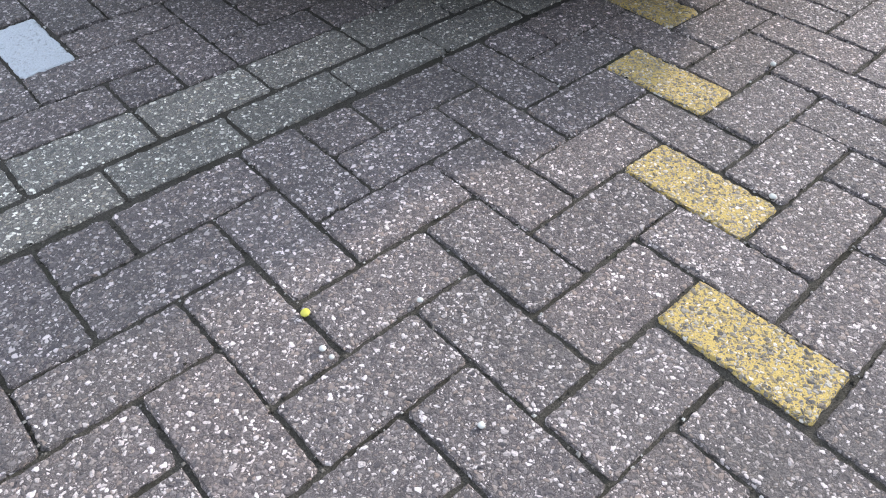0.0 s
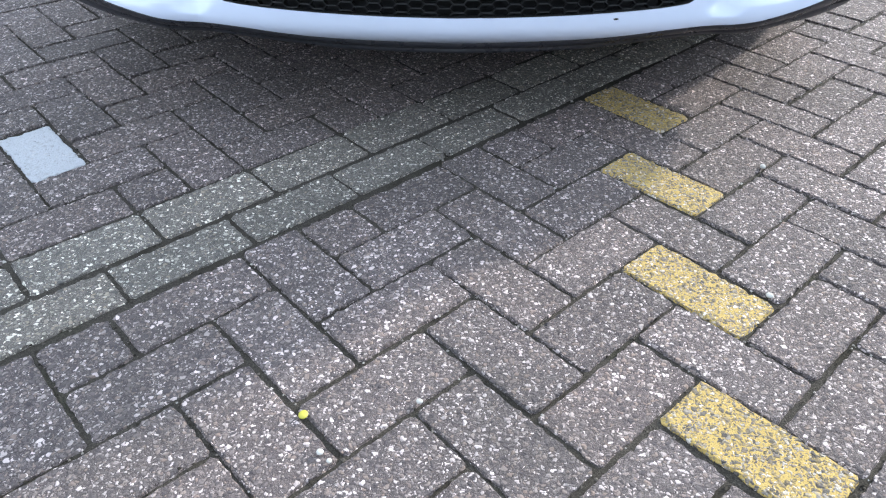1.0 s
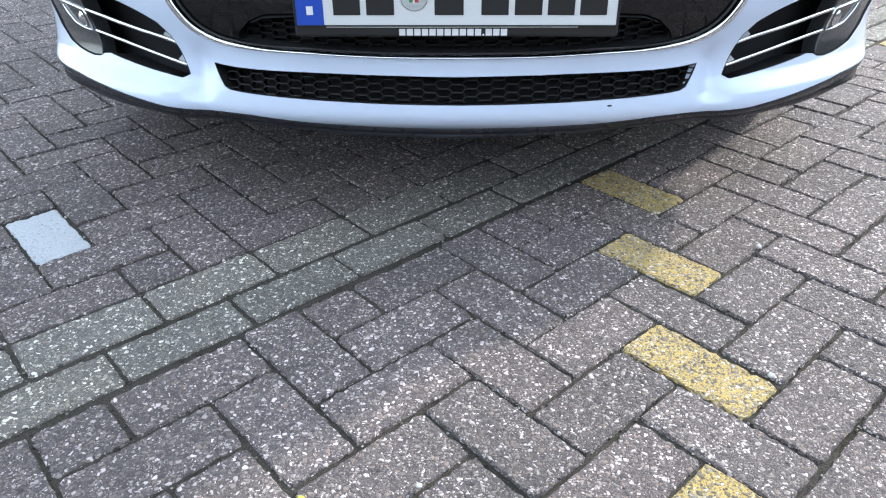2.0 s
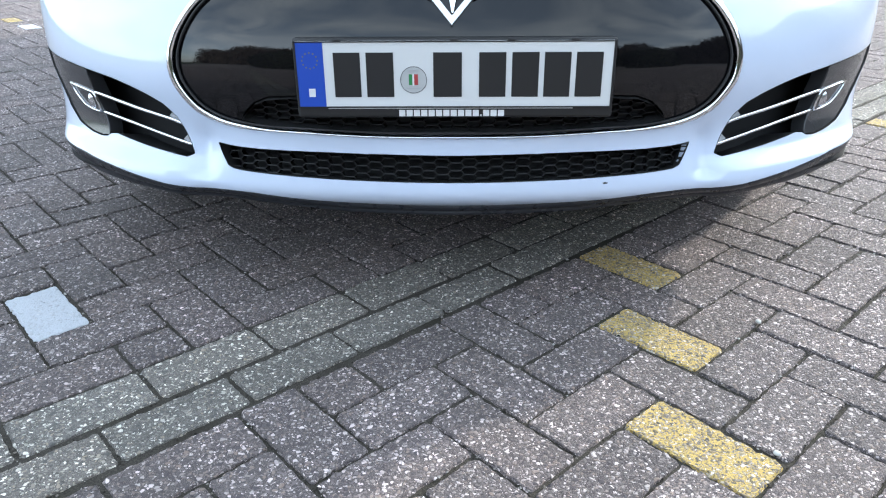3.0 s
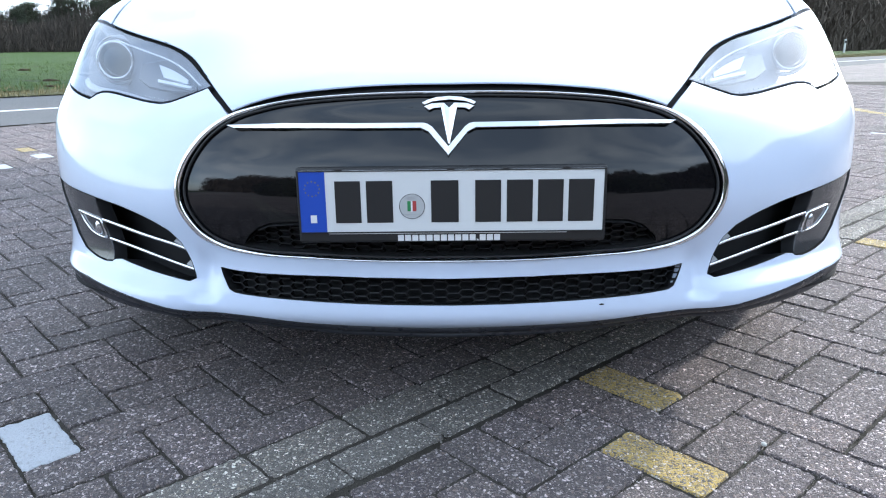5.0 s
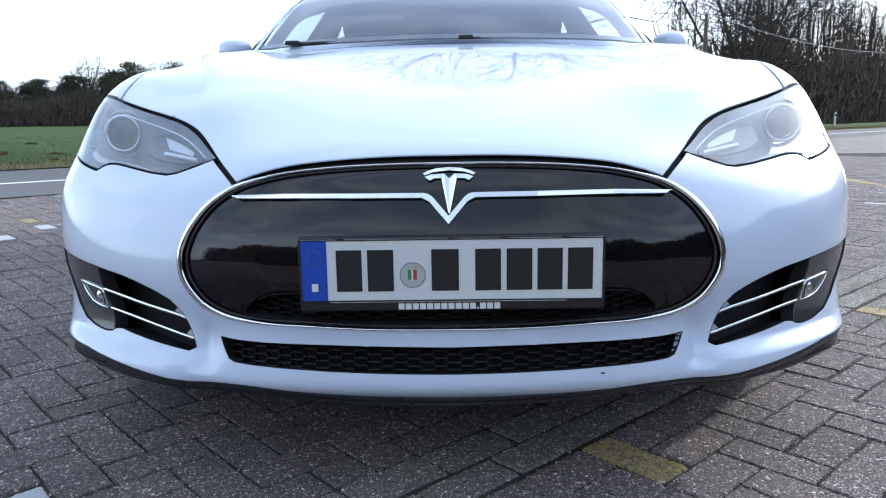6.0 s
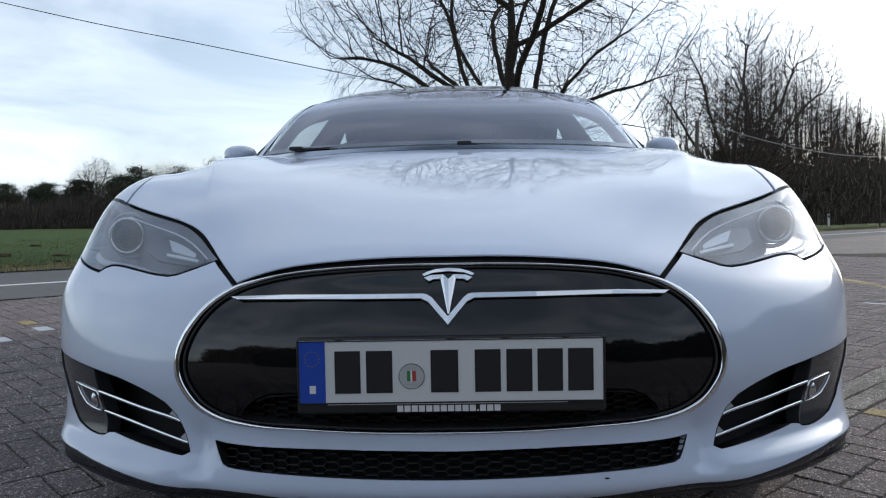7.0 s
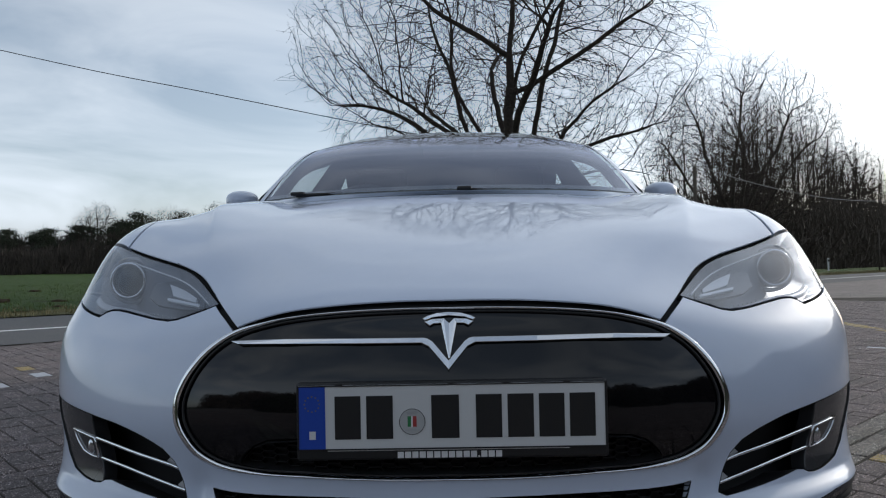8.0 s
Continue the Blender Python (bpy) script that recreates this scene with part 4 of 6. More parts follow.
def build_flanks():
    def arch(y, r, up):
        pts = [(y + (r + 0.02) * math.cos(t), 0.386 + (r + 0.02) * math.sin(t)) for t in np.linspace(0, math.pi, 24)]
        return [(y + r + 0.02, 0.15), *pts, (y - r - 0.02, 0.15)]
    col = FRONT.at(np.full(24, 6.0), np.linspace(0, 9, 24))
    front_edge = [(p[1], p[2]) for p in col]
    pieces = {
        "front_flank": front_edge + [(1.50, 0.86), (1.47, 0.70), (1.46, 0.22), (0.60, 0.22)],
        "front_door": [(1.465, 0.22), (1.475, 0.70), (1.505, 0.86), (1.50, 0.892), (1.62, 0.965), (2.20, 0.968), (2.62, 0.968), (2.62, 0.60), (2.60, 0.22)],
        "rear_door": [(2.606, 0.22), (2.626, 0.60), (2.626, 0.968), (3.20, 0.968), (3.62, 0.968), (3.66, 0.80), (3.45, 0.62), (3.42, 0.22)],
        "rear_flank": [(3.426, 0.22), (3.455, 0.62), (3.666, 0.80), (3.626, 0.968), (4.2, 0.968), (4.66, 0.965), (4.86, 0.95), (4.94, 0.70), (4.95, 0.45), (4.90, 0.25), (4.2, 0.22)],
    }
    for sign in (1, -1):
        for name, outline in pieces.items():
            o = np.array(outline)
            rim = np.concatenate([np.linspace(o[i], o[(i + 1) % len(o)], max(2, int(np.hypot(*(o[(i + 1) % len(o)] - o[i])) / 0.04) + 1))[:-1] for i in range(len(o))])
            gy, gz = np.meshgrid(np.arange(0.5, 5, 0.05), np.arange(0.2, 1, 0.04))
            grid = np.stack([gy.ravel(), gz.ravel()], -1)
            grid = grid[inside(grid[:, 0], grid[:, 1], rim)]
            loops = [np.array(arch(y, r, 0)) for y, r in WHEELS if name.endswith("flank")]
            pts = list(map(tuple, rim)) + list(map(tuple, grid))
            edges = [(i, (i + 1) % len(rim)) for i in range(len(rim))]
            for loop in loops:
                k = len(pts)
                pts += list(map(tuple, loop))
                edges += [(k + i, k + (i + 1) % len(loop)) for i in range(len(loop))]
            v2, _, f2, *_ = cdt([Vector(p) for p in pts], edges, [], 0, 1e-5)
            q = np.array([tuple(v) for v in v2])
            mid = np.array([q[list(f)].mean(0) for f in f2])
            keep = inside(mid[:, 0], mid[:, 1], rim)
            for loop in loops:
                keep &= ~inside(mid[:, 0], mid[:, 1], loop)
            x = flank_x(q[:, 0], q[:, 1])
            faces = largest_piece([f if sign < 0 else f[::-1] for f, k in zip(f2, keep) if k])
            used = sorted({i for f in faces for i in f})
            index = {o: i for i, o in enumerate(used)}
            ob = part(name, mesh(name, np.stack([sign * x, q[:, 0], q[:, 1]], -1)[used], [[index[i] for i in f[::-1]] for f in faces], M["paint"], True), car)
            mod = ob.modifiers.new("sheet", "SOLIDIFY")
            mod.thickness, mod.offset = 0.004, -1
            if name.endswith("door"):
                bm = bmesh.new()
                y = 2.45 if name == "front_door" else 3.42
                block(bm, (sign * (float(flank_x(y, 0.84)) + 0.006), y, 0.84), (0.012, 0.20, 0.026))
                part("door_handle", bm, ob, "flush chrome handle", M["chrome"], bevel=0.004)
    # sills and tail
    for sign in (1, -1):
        bm = bmesh.new()
        block(bm, (sign * 0.90, 2.43, 0.21), (0.10, 2.1, 0.09))
        part("sill", bm, car, "", M["black"], bevel=0.01)
    a = np.linspace(-1, 1, 41)
    zs = np.array([0.25, 0.35, 0.50, 0.66, 0.80, 0.90, 0.955, 0.975])
    ys = np.array([4.90, 4.955, 4.965, 4.95, 4.945, 4.95, 4.93, 4.80])
    verts, n = [], len(a)
    for z, y in zip(zs, ys):
        edge = 4.66 if z > 0.96 else np.interp(z, [0.25, 0.45, 0.70, 0.95], [4.90, 4.95, 4.94, 4.86]) - 0.04
        x0 = float(flank_x(edge, z))
        for s in a:
            verts.append((s * x0, edge + (y - edge + 0.02) * (1 - abs(s) ** 3.2), z))
    verts += [(s * 0.68, 4.70, 0.972) for s in a]
    faces = [(r * n + c, r * n + c + 1, r * n + n + c + 1, r * n + n + c) for r in range(len(zs)) for c in range(n - 1)]
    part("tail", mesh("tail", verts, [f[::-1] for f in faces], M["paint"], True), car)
    for sign in (1, -1):
        bm = bmesh.new()
        block(bm, (sign * 0.70, 4.93, 0.80), (0.34, 0.06, 0.10), Euler((0, 0, radians(-sign * 14))).to_matrix())
        part("tail_lamp", bm, car, "dark red tail lamp", mat("tail_red", (0.25, 0.01, 0.01), 0.15, 0, 1), bevel=0.02)


def build_cabin():
    part("windscreen", TOP.skin("windscreen", -2.93, 2.93, 61, 0.04, 2.0, 33, M["screen"]), car, "tinted windscreen reflecting a pale sky")
    part("frit_band", TOP.skin("frit_band", -2.93, 2.93, 61, 0.0, 0.16, 5, M["gloss_black"], -0.003), car)
    part("roof", TOP.skin("roof", -2.90, 2.90, 61, 2.0, 5.0, 41, M["gloss_black"], 0.001), car, "black glass roof")
    # tint made near-opaque so no sky shows through the cabin
    part("rear_window", TOP.skin("rear_window", -2.8, 2.8, 41, 5.0, 6.9, 25, M["dark_glass"]), car, "dark tinted rear window")
    # cavity-black sheet, carried over the rear window to keep its daylight out
    part("headliner", TOP.skin("headliner", -2.98, 2.98, 31, 1.95, 6.8, 33, M["void"], -0.03), car, "near-black lining under the roof and rear window")
    shoulder = through_points([(0.72, 1.37, 0.995), (0.80, 1.55, 0.985), (0.845, 1.85, 0.975), (0.858, 2.3, 0.968), (0.858, 3.0, 0.970), (0.835, 3.7, 0.978), (0.76, 4.3, 0.985), (0.68, 4.66, 0.968)], 121)
    belt = shoulder.copy()
    belt[:, 0] -= np.interp(shoulder[:, 1], [1.37, 1.55, 1.85, 2.3, 2.8], [0.01, 0.055, 0.06, 0.03, 0.0])
    t = np.linspace(0, 7, 121)
    for sign in (1, -1):
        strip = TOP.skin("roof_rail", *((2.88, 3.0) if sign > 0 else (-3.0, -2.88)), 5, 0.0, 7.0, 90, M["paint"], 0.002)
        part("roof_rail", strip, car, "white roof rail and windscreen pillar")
        rail = TOP.at(np.full(121, sign * 3.0), t)
        low = belt * (sign, 1, 1)

        def sheet(name, i0, i1, s0, s1, material, lift=0.0, label=""):
            s = np.linspace(s0, s1, 9)
            i = np.arange(i0, i1 + 1)
            p = low[i][None] * (1 - s)[:, None, None] + rail[i][None] * s[:, None, None]
            p[..., 0] += sign * (0.05 * (s * (1 - s))[:, None] + lift)
            n = len(i)
            faces = [(r * n + c, r * n + c + 1, r * n + n + c + 1, r * n + n + c) for r in range(8) for c in range(n - 1)]
            part(name, mesh(name, p.reshape(-1, 3), faces if sign > 0 else [f[::-1] for f in faces], material, True), car, label)
        edge = np.concatenate([shoulder[:66], belt[:66] - (0.004, 0, 0)]) * (sign, 1, 1)
        faces = [(i, i + 1, 67 + i, 66 + i) for i in range(65)]
        part("shoulder", mesh("shoulder", edge, faces if sign < 0 else [f[::-1] for f in faces], M["paint"], True), car)
        sheet("quarter_window", 6, 24, 0.03, 0.97, M["dark_glass"], label="small dark window ahead of the door")
        sheet("side_window", 25, 62, 0.04, 0.95, M["side"], label="front side window")
        sheet("window_post", 62, 66, 0.0, 1.0, M["gloss_black"], 0.002)
        sheet("side_window", 66, 83, 0.04, 0.95, M["side"], label="rear side window")
        sheet("window_post", 83, 86, 0.0, 1.0, M["gloss_black"], 0.002)
        sheet("side_window", 86, 94, 0.04, 0.95, M["side"], label="small rear quarter window")
        # black sheets for the pillars' inner trim and the unlit cabin's darkness: where each begins and ends along the
        # window line, from sill to roof
        for begins, ends in (
                (([0, 1], [2, 2]), ([0, 0.3, 0.5, 0.6, 0.7, 0.76, 1], [29, 31, 32, 33.5, 39, 46, 57])),
                (([0, 1], [49, 48]), ([0, 0.62, 0.77, 1], [70, 66.5, 64, 60])),
                (([0, 0.62, 0.72, 0.78, 1], [72, 69, 69, 64, 61]), ([0, 1], [118, 118]))):
            s, u = np.meshgrid(np.linspace(0, 1, 26), np.linspace(0, 1, 15), indexing="ij")
            i0, i1 = np.interp(s, *begins), np.interp(s, *ends)
            i = i0 + (i1 - i0) * u
            p = np.stack([np.interp(i, np.arange(121), low[:, k]) * (1 - s) + np.interp(i, np.arange(121), rail[:, k]) * s for k in range(3)], -1)
            p[..., 0] -= sign * 0.03
            faces = [(r * 15 + c, r * 15 + c + 1, r * 15 + c + 16, r * 15 + c + 15) for r in range(25) for c in range(14)]
            part("pillar_trim", mesh("pillar_trim", p.reshape(-1, 3), faces, M["void"], True), car, "black inner sheet for pillar trim and dark cabin")
        # cavity-black strip along the rail, lowering the bright window's upper edge
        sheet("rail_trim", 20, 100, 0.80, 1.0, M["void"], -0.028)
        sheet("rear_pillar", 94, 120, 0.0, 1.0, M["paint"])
        for lo, hi in ((0.0, 0.05), (0.94, 1.0)):
            sheet("window_trim", 24, 95, lo, hi, M["chrome"] if lo == 0 else M["black"], 0.003)
        # folded mirror
        bm = bmesh.new()
        bmesh.ops.create_uvsphere(bm, u_segments=24, v_segments=14, radius=1)
        for v in bm.verts:
            c = v.co
            x = 0.066 * c.x * (1 + 0.12 * c.z)
            v.co = Vector((sign * (0.905 + x), 1.86 + 0.10 * c.y, 1.046 + 0.050 * math.copysign(abs(c.z) ** 0.75, c.z)))
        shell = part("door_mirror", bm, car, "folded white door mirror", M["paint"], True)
        bm = bmesh.new()
        block(bm, (sign * 0.86, 1.83, 0.995), (0.10, 0.07, 0.03))
        part("mirror_foot", bm, shell, "", M["black"], bevel=0.008)
    # scuttle between bonnet and windscreen
    a = np.linspace(-6, 6, 97)
    near = FRONT.at(a, np.full(97, 9.0))
    b = np.clip(a / 4 * 3, -3, 3)
    far = TOP.at(b, np.zeros(97))
    outer = np.clip((np.abs(a) - 4) / 2, 0, 1)[:, None]
    belt_at = np.stack([np.interp(outer[:, 0], np.linspace(0, 1, 30), belt[:30, k]) for k in range(3)], -1) * np.stack([np.sign(a), 0 * a + 1, 0 * a + 1], -1)
    far = np.where(outer > 0, belt_at, far)
    rows = [near * (1 - s) + far * s for s in (0, 0.35, 0.7, 1.0)]
    rows[1][:, 2] += 0.002
    faces = [(r * 97 + c, r * 97 + c + 1, r * 97 + 98 + c, r * 97 + 97 + c) for r in range(3) for c in range(96)]
    part("scuttle", mesh("scuttle", np.concatenate(rows), faces, M["paint"], True), car)
    # wipers: arm, blade and the black pivot cap
    for pivot, tip in (((-0.535, 1.245), (-0.05, 1.205)), ((0.045, 1.165), (0.52, 1.26))):
        bm = bmesh.new()
        p0, p1 = Vector((*pivot, 1.010)), Vector((*tip, 1.006))
        tube(bm, [p0 + (p1 - p0) * s + Vector((0, 0, 0.006 * math.sin(math.pi * s))) for s in np.linspace(0, 0.75, 8)], [0.007, 0.007, 0.006, 0.006, 0.005, 0.005, 0.004, 0.004], 6)
        wiper = part("wiper", bm, car, "black wiper resting at the foot of the windscreen", M["black"], True)
        bm = bmesh.new()
        tube(bm, [p0 + (p1 - p0) * s for s in np.linspace(0.1, 1.0, 10)], 0.0045, 6)
        part("wiper_blade", bm, wiper, "", M["black"], True)
        bm = bmesh.new()
        block(bm, p0 + Vector((0.006, 0, 0.006)), (0.050, 0.035, 0.014))
        part("pivot_cap", bm, wiper, "", M["black"], bevel=0.006)
    # inside: tub, dashboard, wheel, seats, mirror
    bm = bmesh.new()
    block(bm, (0, 2.9, 0.42), (1.56, 3.2, 0.06))
    block(bm, (0, 1.42, 0.68), (1.50, 0.06, 0.52))
    for sign in (1, -1):
        block(bm, (sign * 0.80, 2.9, 0.66), (0.04, 3.2, 0.56))
    block(bm, (0, 4.3, 0.80), (1.45, 0.9, 0.10))
    part("cabin_tub", bm, car, "", M["leather"])
    bm = bmesh.new()
    block(bm, (0, 1.60, 0.93), (1.40, 0.44, 0.12))
    part("dashboard", bm, car, "black padded dashboard", M["leather"], bevel=0.04)
    bm = bmesh.new()
    ring = [(-0.37 + 0.18 * math.cos(t), 1.93 - 0.06 * math.sin(t), 0.93 + 0.17 * math.sin(t)) for t in np.linspace(0, 2 * math.pi, 33)]
    tube(bm, ring, 0.016, 8, False)
    block(bm, (-0.37, 1.92, 0.93), (0.32, 0.03, 0.05))
    part("steering_wheel", bm, car, "", M["leather"], True)
    for x, y in ((-0.37, 2.15), (0.37, 2.15), (-0.37, 3.15), (0.0, 3.15), (0.37, 3.15)):
        bm = bmesh.new()
        block(bm, (x, y + 0.05, 0.56), (0.48 if y < 3 else 0.40, 0.50, 0.16))
        block(bm, (x, y + 0.40, 0.88), (0.46 if y < 3 else 0.40, 0.13, 0.62), Euler((radians(-16), 0, 0)).to_matrix())
        seat = part("seat", bm, car, "", M["leather"], bevel=0.05)
        bm = bmesh.new()
        block(bm, (x, y + 0.52, 1.20 if y < 3 else 1.12), (0.26, 0.09, 0.17), Euler((radians(-12), 0, 0)).to_matrix())
        part("headrest", bm, seat, "", M["leather"], bevel=0.035)
    bm = bmesh.new()
    block(bm, (0, 1.86, 1.255), (0.23, 0.03, 0.06))
    part("inner_mirror", bm, car, "", M["black"], bevel=0.012)


def build_wheels():
    for y, r in WHEELS:
        for sign in (1, -1):
            x = sign * 0.845
            low = CAR_POSE @ Vector((x, y, 0))
            zc = 0.345 - low.z
            turns = 48
            bm = bmesh.new()
            prof = [(-0.115, 0.255), (-0.122, 0.30), (-0.112, 0.332), (-0.085, 0.345), (0.085, 0.345), (0.112, 0.332), (0.122, 0.30), (0.115, 0.255)]
            rings = [[bm.verts.new((x + o, y + q * math.cos(2 * math.pi * k / turns), zc + q * math.sin(2 * math.pi * k / turns))) for k in range(turns)] for o, q in prof]
            for one, two in zip(rings, rings[1:]):
                for k in range(turns):
                    bm.faces.new((one[k], one[(k + 1) % turns], two[(k + 1) % turns], two[k]))
            tyre = part("wheel", bm, car, "black tyre on an alloy rim", M["rubber"], True)
            bm = bmesh.new()
            rim = [(sign * -0.10, 0.252), (sign * 0.09, 0.255), (sign * 0.112, 0.250), (sign * 0.112, 0.235), (sign * 0.08, 0.228)]
            rings = [[bm.verts.new((x + o, y + q * math.cos(2 * math.pi * k / turns), zc + q * math.sin(2 * math.pi * k / turns))) for k in range(turns)] for o, q in rim]
            for one, two in zip(rings, rings[1:]):
                for k in range(turns):
                    bm.faces.new((one[k], one[(k + 1) % turns], two[(k + 1) % turns], two[k]))
            for k in range(10):
                t = 2 * math.pi * k / 10
                tube(bm, [(x + sign * 0.085, y + q * math.cos(t), zc + q * math.sin(t)) for q in (0.03, 0.12, 0.24)], [0.028, 0.018, 0.022], 6, True)
            part("rim", bm, tyre, "", M["alloy"], True)
            # unseen disc as wide as the rim, added to block sun between the spokes
            bm = bmesh.new()
            bmesh.ops.create_cone(bm, cap_ends=True, segments=40, radius1=0.252, radius2=0.252, depth=0.03)
            for v in bm.verts:
                v.co = Vector((x - sign * 0.03 + v.co.z, y + v.co.x, zc + v.co.y))
            part("brake_disc", bm, tyre, "", M["black"])
    for y, r in WHEELS:
        for sign in (1, -1):
            bm = bmesh.new()
            block(bm, (sign * 0.66, y, 0.50), (0.05, 0.86, 0.50))
            part("wheel_housing", bm, car, "", M["black"])


def build_trim():
    """Crossbar with its point, emblem, number plate and its holder."""
    bar = [(-.410, .6235), (-.30, .629), (-.16, .630), (-.043, .630), (-.036, .6285), (-.027, .623), (0.001, .5905), (.030, .623), (.038, .6285), (.045, .630), (.16, .630), (.30, .629), (.416, .6225), (.403, .6165), (.30, .620), (.16, .6205), (.050, .6205), (.036, .614), (0.001, .574), (-.034, .614), (-.047, .6205), (-.16, .6205), (-.30, .620), (-.392, .6185)]
    on_front(bar, "crossbar", M["chrome"], car, 0.004, 0.008, "brushed chrome crossbar dipping to a point")
    arc = [(-.045, .6635), (-.036, .668), (-.02, .672), (.003, .6735), (.026, .672), (.042, .668), (.051, .6635), (.047, .6595), (.030, .6655), (.003, .668), (-.024, .6655), (-.041, .6595)]
    emblem = on_front(arc, "emblem", M["chrome"], car, 0.006, 0.006, "small chrome emblem of an arc over a wedge")
    on_front([(-.042, .6575), (-.028, .6625), (-.006, .6635), (.003, .655), (.012, .6635), (.034, .6625), (.048, .6575), (.038, .650), (.030, .654), (.017, .6545), (.004, .593), (.001, .593), (-.011, .6545), (-.024, .654), (-.032, .650)], "wedge", M["chrome"], emblem, 0.006, 0.006)

    def at_plate(bm, x0, x1, z0, z1, front, thick):
        y = -0.018 + 0.0
        made = block(bm, ((x0 + x1) / 2, y - front + thick / 2, (z0 + z1) / 2), (x1 - x0, thick, z1 - z0))
        return made
    holder_bm = bmesh.new()
    at_plate(holder_bm, -0.266, 0.276, 0.424, 0.5585, 0.0, 0.022)
    holder = part("plate_holder", holder_bm, car, "black plate holder with a pale printed strip", M["plate_black"], bevel=0.005)
    x = -0.090
    for k in range(15):
        wide = 0.0105 if k != 11 else 0.003
        bm = bmesh.new()
        at_plate(bm, x, x + wide, 0.4272, 0.4382 if k != 11 else 0.4300, 0.0006, 0.001)
        part("print_bar", bm, holder, "", M["pale"])
        x += wide + 0.0022
    bm = bmesh.new()
    at_plate(bm, -0.212, 0.208, 0.4406, 0.4418, 0.0006, 0.001)
    part("print_line", bm, holder, "", M["pale"])
    bm = bmesh.new()
    at_plate(bm, -0.262, 0.2715, 0.4435, 0.5545, 0.003, 0.004)
    plate = part("number_plate", bm, car, "white number plate with a blue edge band", M["plate_white"], bevel=0.0025)
    bm = bmesh.new()
    at_plate(bm, -0.2605, -0.2145, 0.445, 0.553, 0.0036, 0.002)
    band = part("blue_band", bm, plate, "", M["plate_blue"])
    for k in range(12):
        bm = bmesh.new()
        t = 2 * math.pi * k / 12
        bmesh.ops.create_circle(bm, cap_ends=True, segments=5, radius=0.0016)
        for v in bm.verts:
            v.co = (-0.2375 + 0.013 * math.sin(t) + v.co.x, -0.018 - 0.0040, 0.523 + 0.013 * math.cos(t) + v.co.y)
        part("star", bm, band, "", M["star"])
    bm = bmesh.new()
    at_plate(bm, -0.2425, -0.2315, 0.462, 0.476, 0.0042, 0.001)
    part("letter_bar", bm, band, "", M["pale"])
    rim = bmesh.new()
    for x0, x1, z0, z1 in ((-0.262, 0.2715, 0.5527, 0.5545), (-0.262, 0.2715, 0.4435, 0.4452), (-0.262, -0.2602, 0.4435, 0.5545), (0.2697, 0.2715, 0.4435, 0.5545)):
        at_plate(rim, x0, x1, z0, z1, 0.0042, 0.002)
    part("plate_rim", rim, plate, "", M["plate_black"])
    for x0, x1 in ((-.198, -.153), (-.143, -.097), (-.030, .018), (.047, .092), (.102, .147), (.156, .200), (.209, .253)):
        bm = bmesh.new()
        at_plate(bm, x0, x1, 0.4615, 0.536, 0.0042, 0.002)
        part("character_bar", bm, plate, "", M["plate_black"], bevel=0.0006)
    bm = bmesh.new()
    bmesh.ops.create_circle(bm, cap_ends=True, segments=32, radius=0.0225)
    for v in bm.verts:
        v.co = (-0.0635 + v.co.x, -0.018 - 0.0038, 0.4905 + v.co.y)
    seal = part("seal", bm, plate, "", M["seal"])
    for name, x0, x1, z0, z1, key in (("shield_green", -.0715, -.0655, .482, .500, "seal_green"), ("shield_white", -.0655, -.0625, .481, .500, "pale"), ("shield_red", -.0625, -.0560, .482, .500, "seal_red")):
        bm = bmesh.new()
        at_plate(bm, x0, x1, z0, z1, 0.0044, 0.0008)
        part(name, bm, seal, "", M[key])
    for x0, x1, z0, z1 in ((-.0735, -.0535, .5065, .5078), (-.0715, -.0555, .5035, .5048), (-.0765, -.0505, .4755, .4768)):
        bm = bmesh.new()
        at_plate(bm, x0, x1, z0, z1, 0.0044, 0.0008)
        part("seal_print", bm, seal, "", M["lamp_grey"])
    bm = bmesh.new()
    ring = [(-0.0635 + 0.0222 * math.cos(t), -0.0221, 0.4905 + 0.0222 * math.sin(t)) for t in np.linspace(0, 2 * math.pi, 33)]
    tube(bm, ring, 0.0004, 5, False)
    part("seal_rim", bm, seal, "", M["black"], True)
    # plate screws' hooks along the upper edge
    for x in (-0.19, 0.005, 0.10, 0.205):
        bm = bmesh.new()
        at_plate(bm, x - 0.006, x + 0.006, 0.5535, 0.5575, 0.0046, 0.005)
        part("clip", bm, holder, "", M["black"])
    # stone chip on the chin
    chip = [(.276, .2945), (.281, .2958), (.287, .2945), (.286, .2925), (.279, .292)]
    on_front(chip, "stone_chip", M["black"], car, 0.0007, 0.001)


build_front()
build_lip()
build_flanks()
build_cabin()
build_wheels()
build_trim()


# ---- ground ----
ROAD = radians(46.0)                                   # the road's heading, from +x
ALONG, ACROSS = Vector((math.cos(ROAD), math.sin(ROAD), 0)), Vector((-math.sin(ROAD), math.cos(ROAD), 0))
LOT_EDGE, LINE_AT, VERGE_AT, FIELD_AT = 6.726, 8.391, 10.718, 11.872   # distances across the road


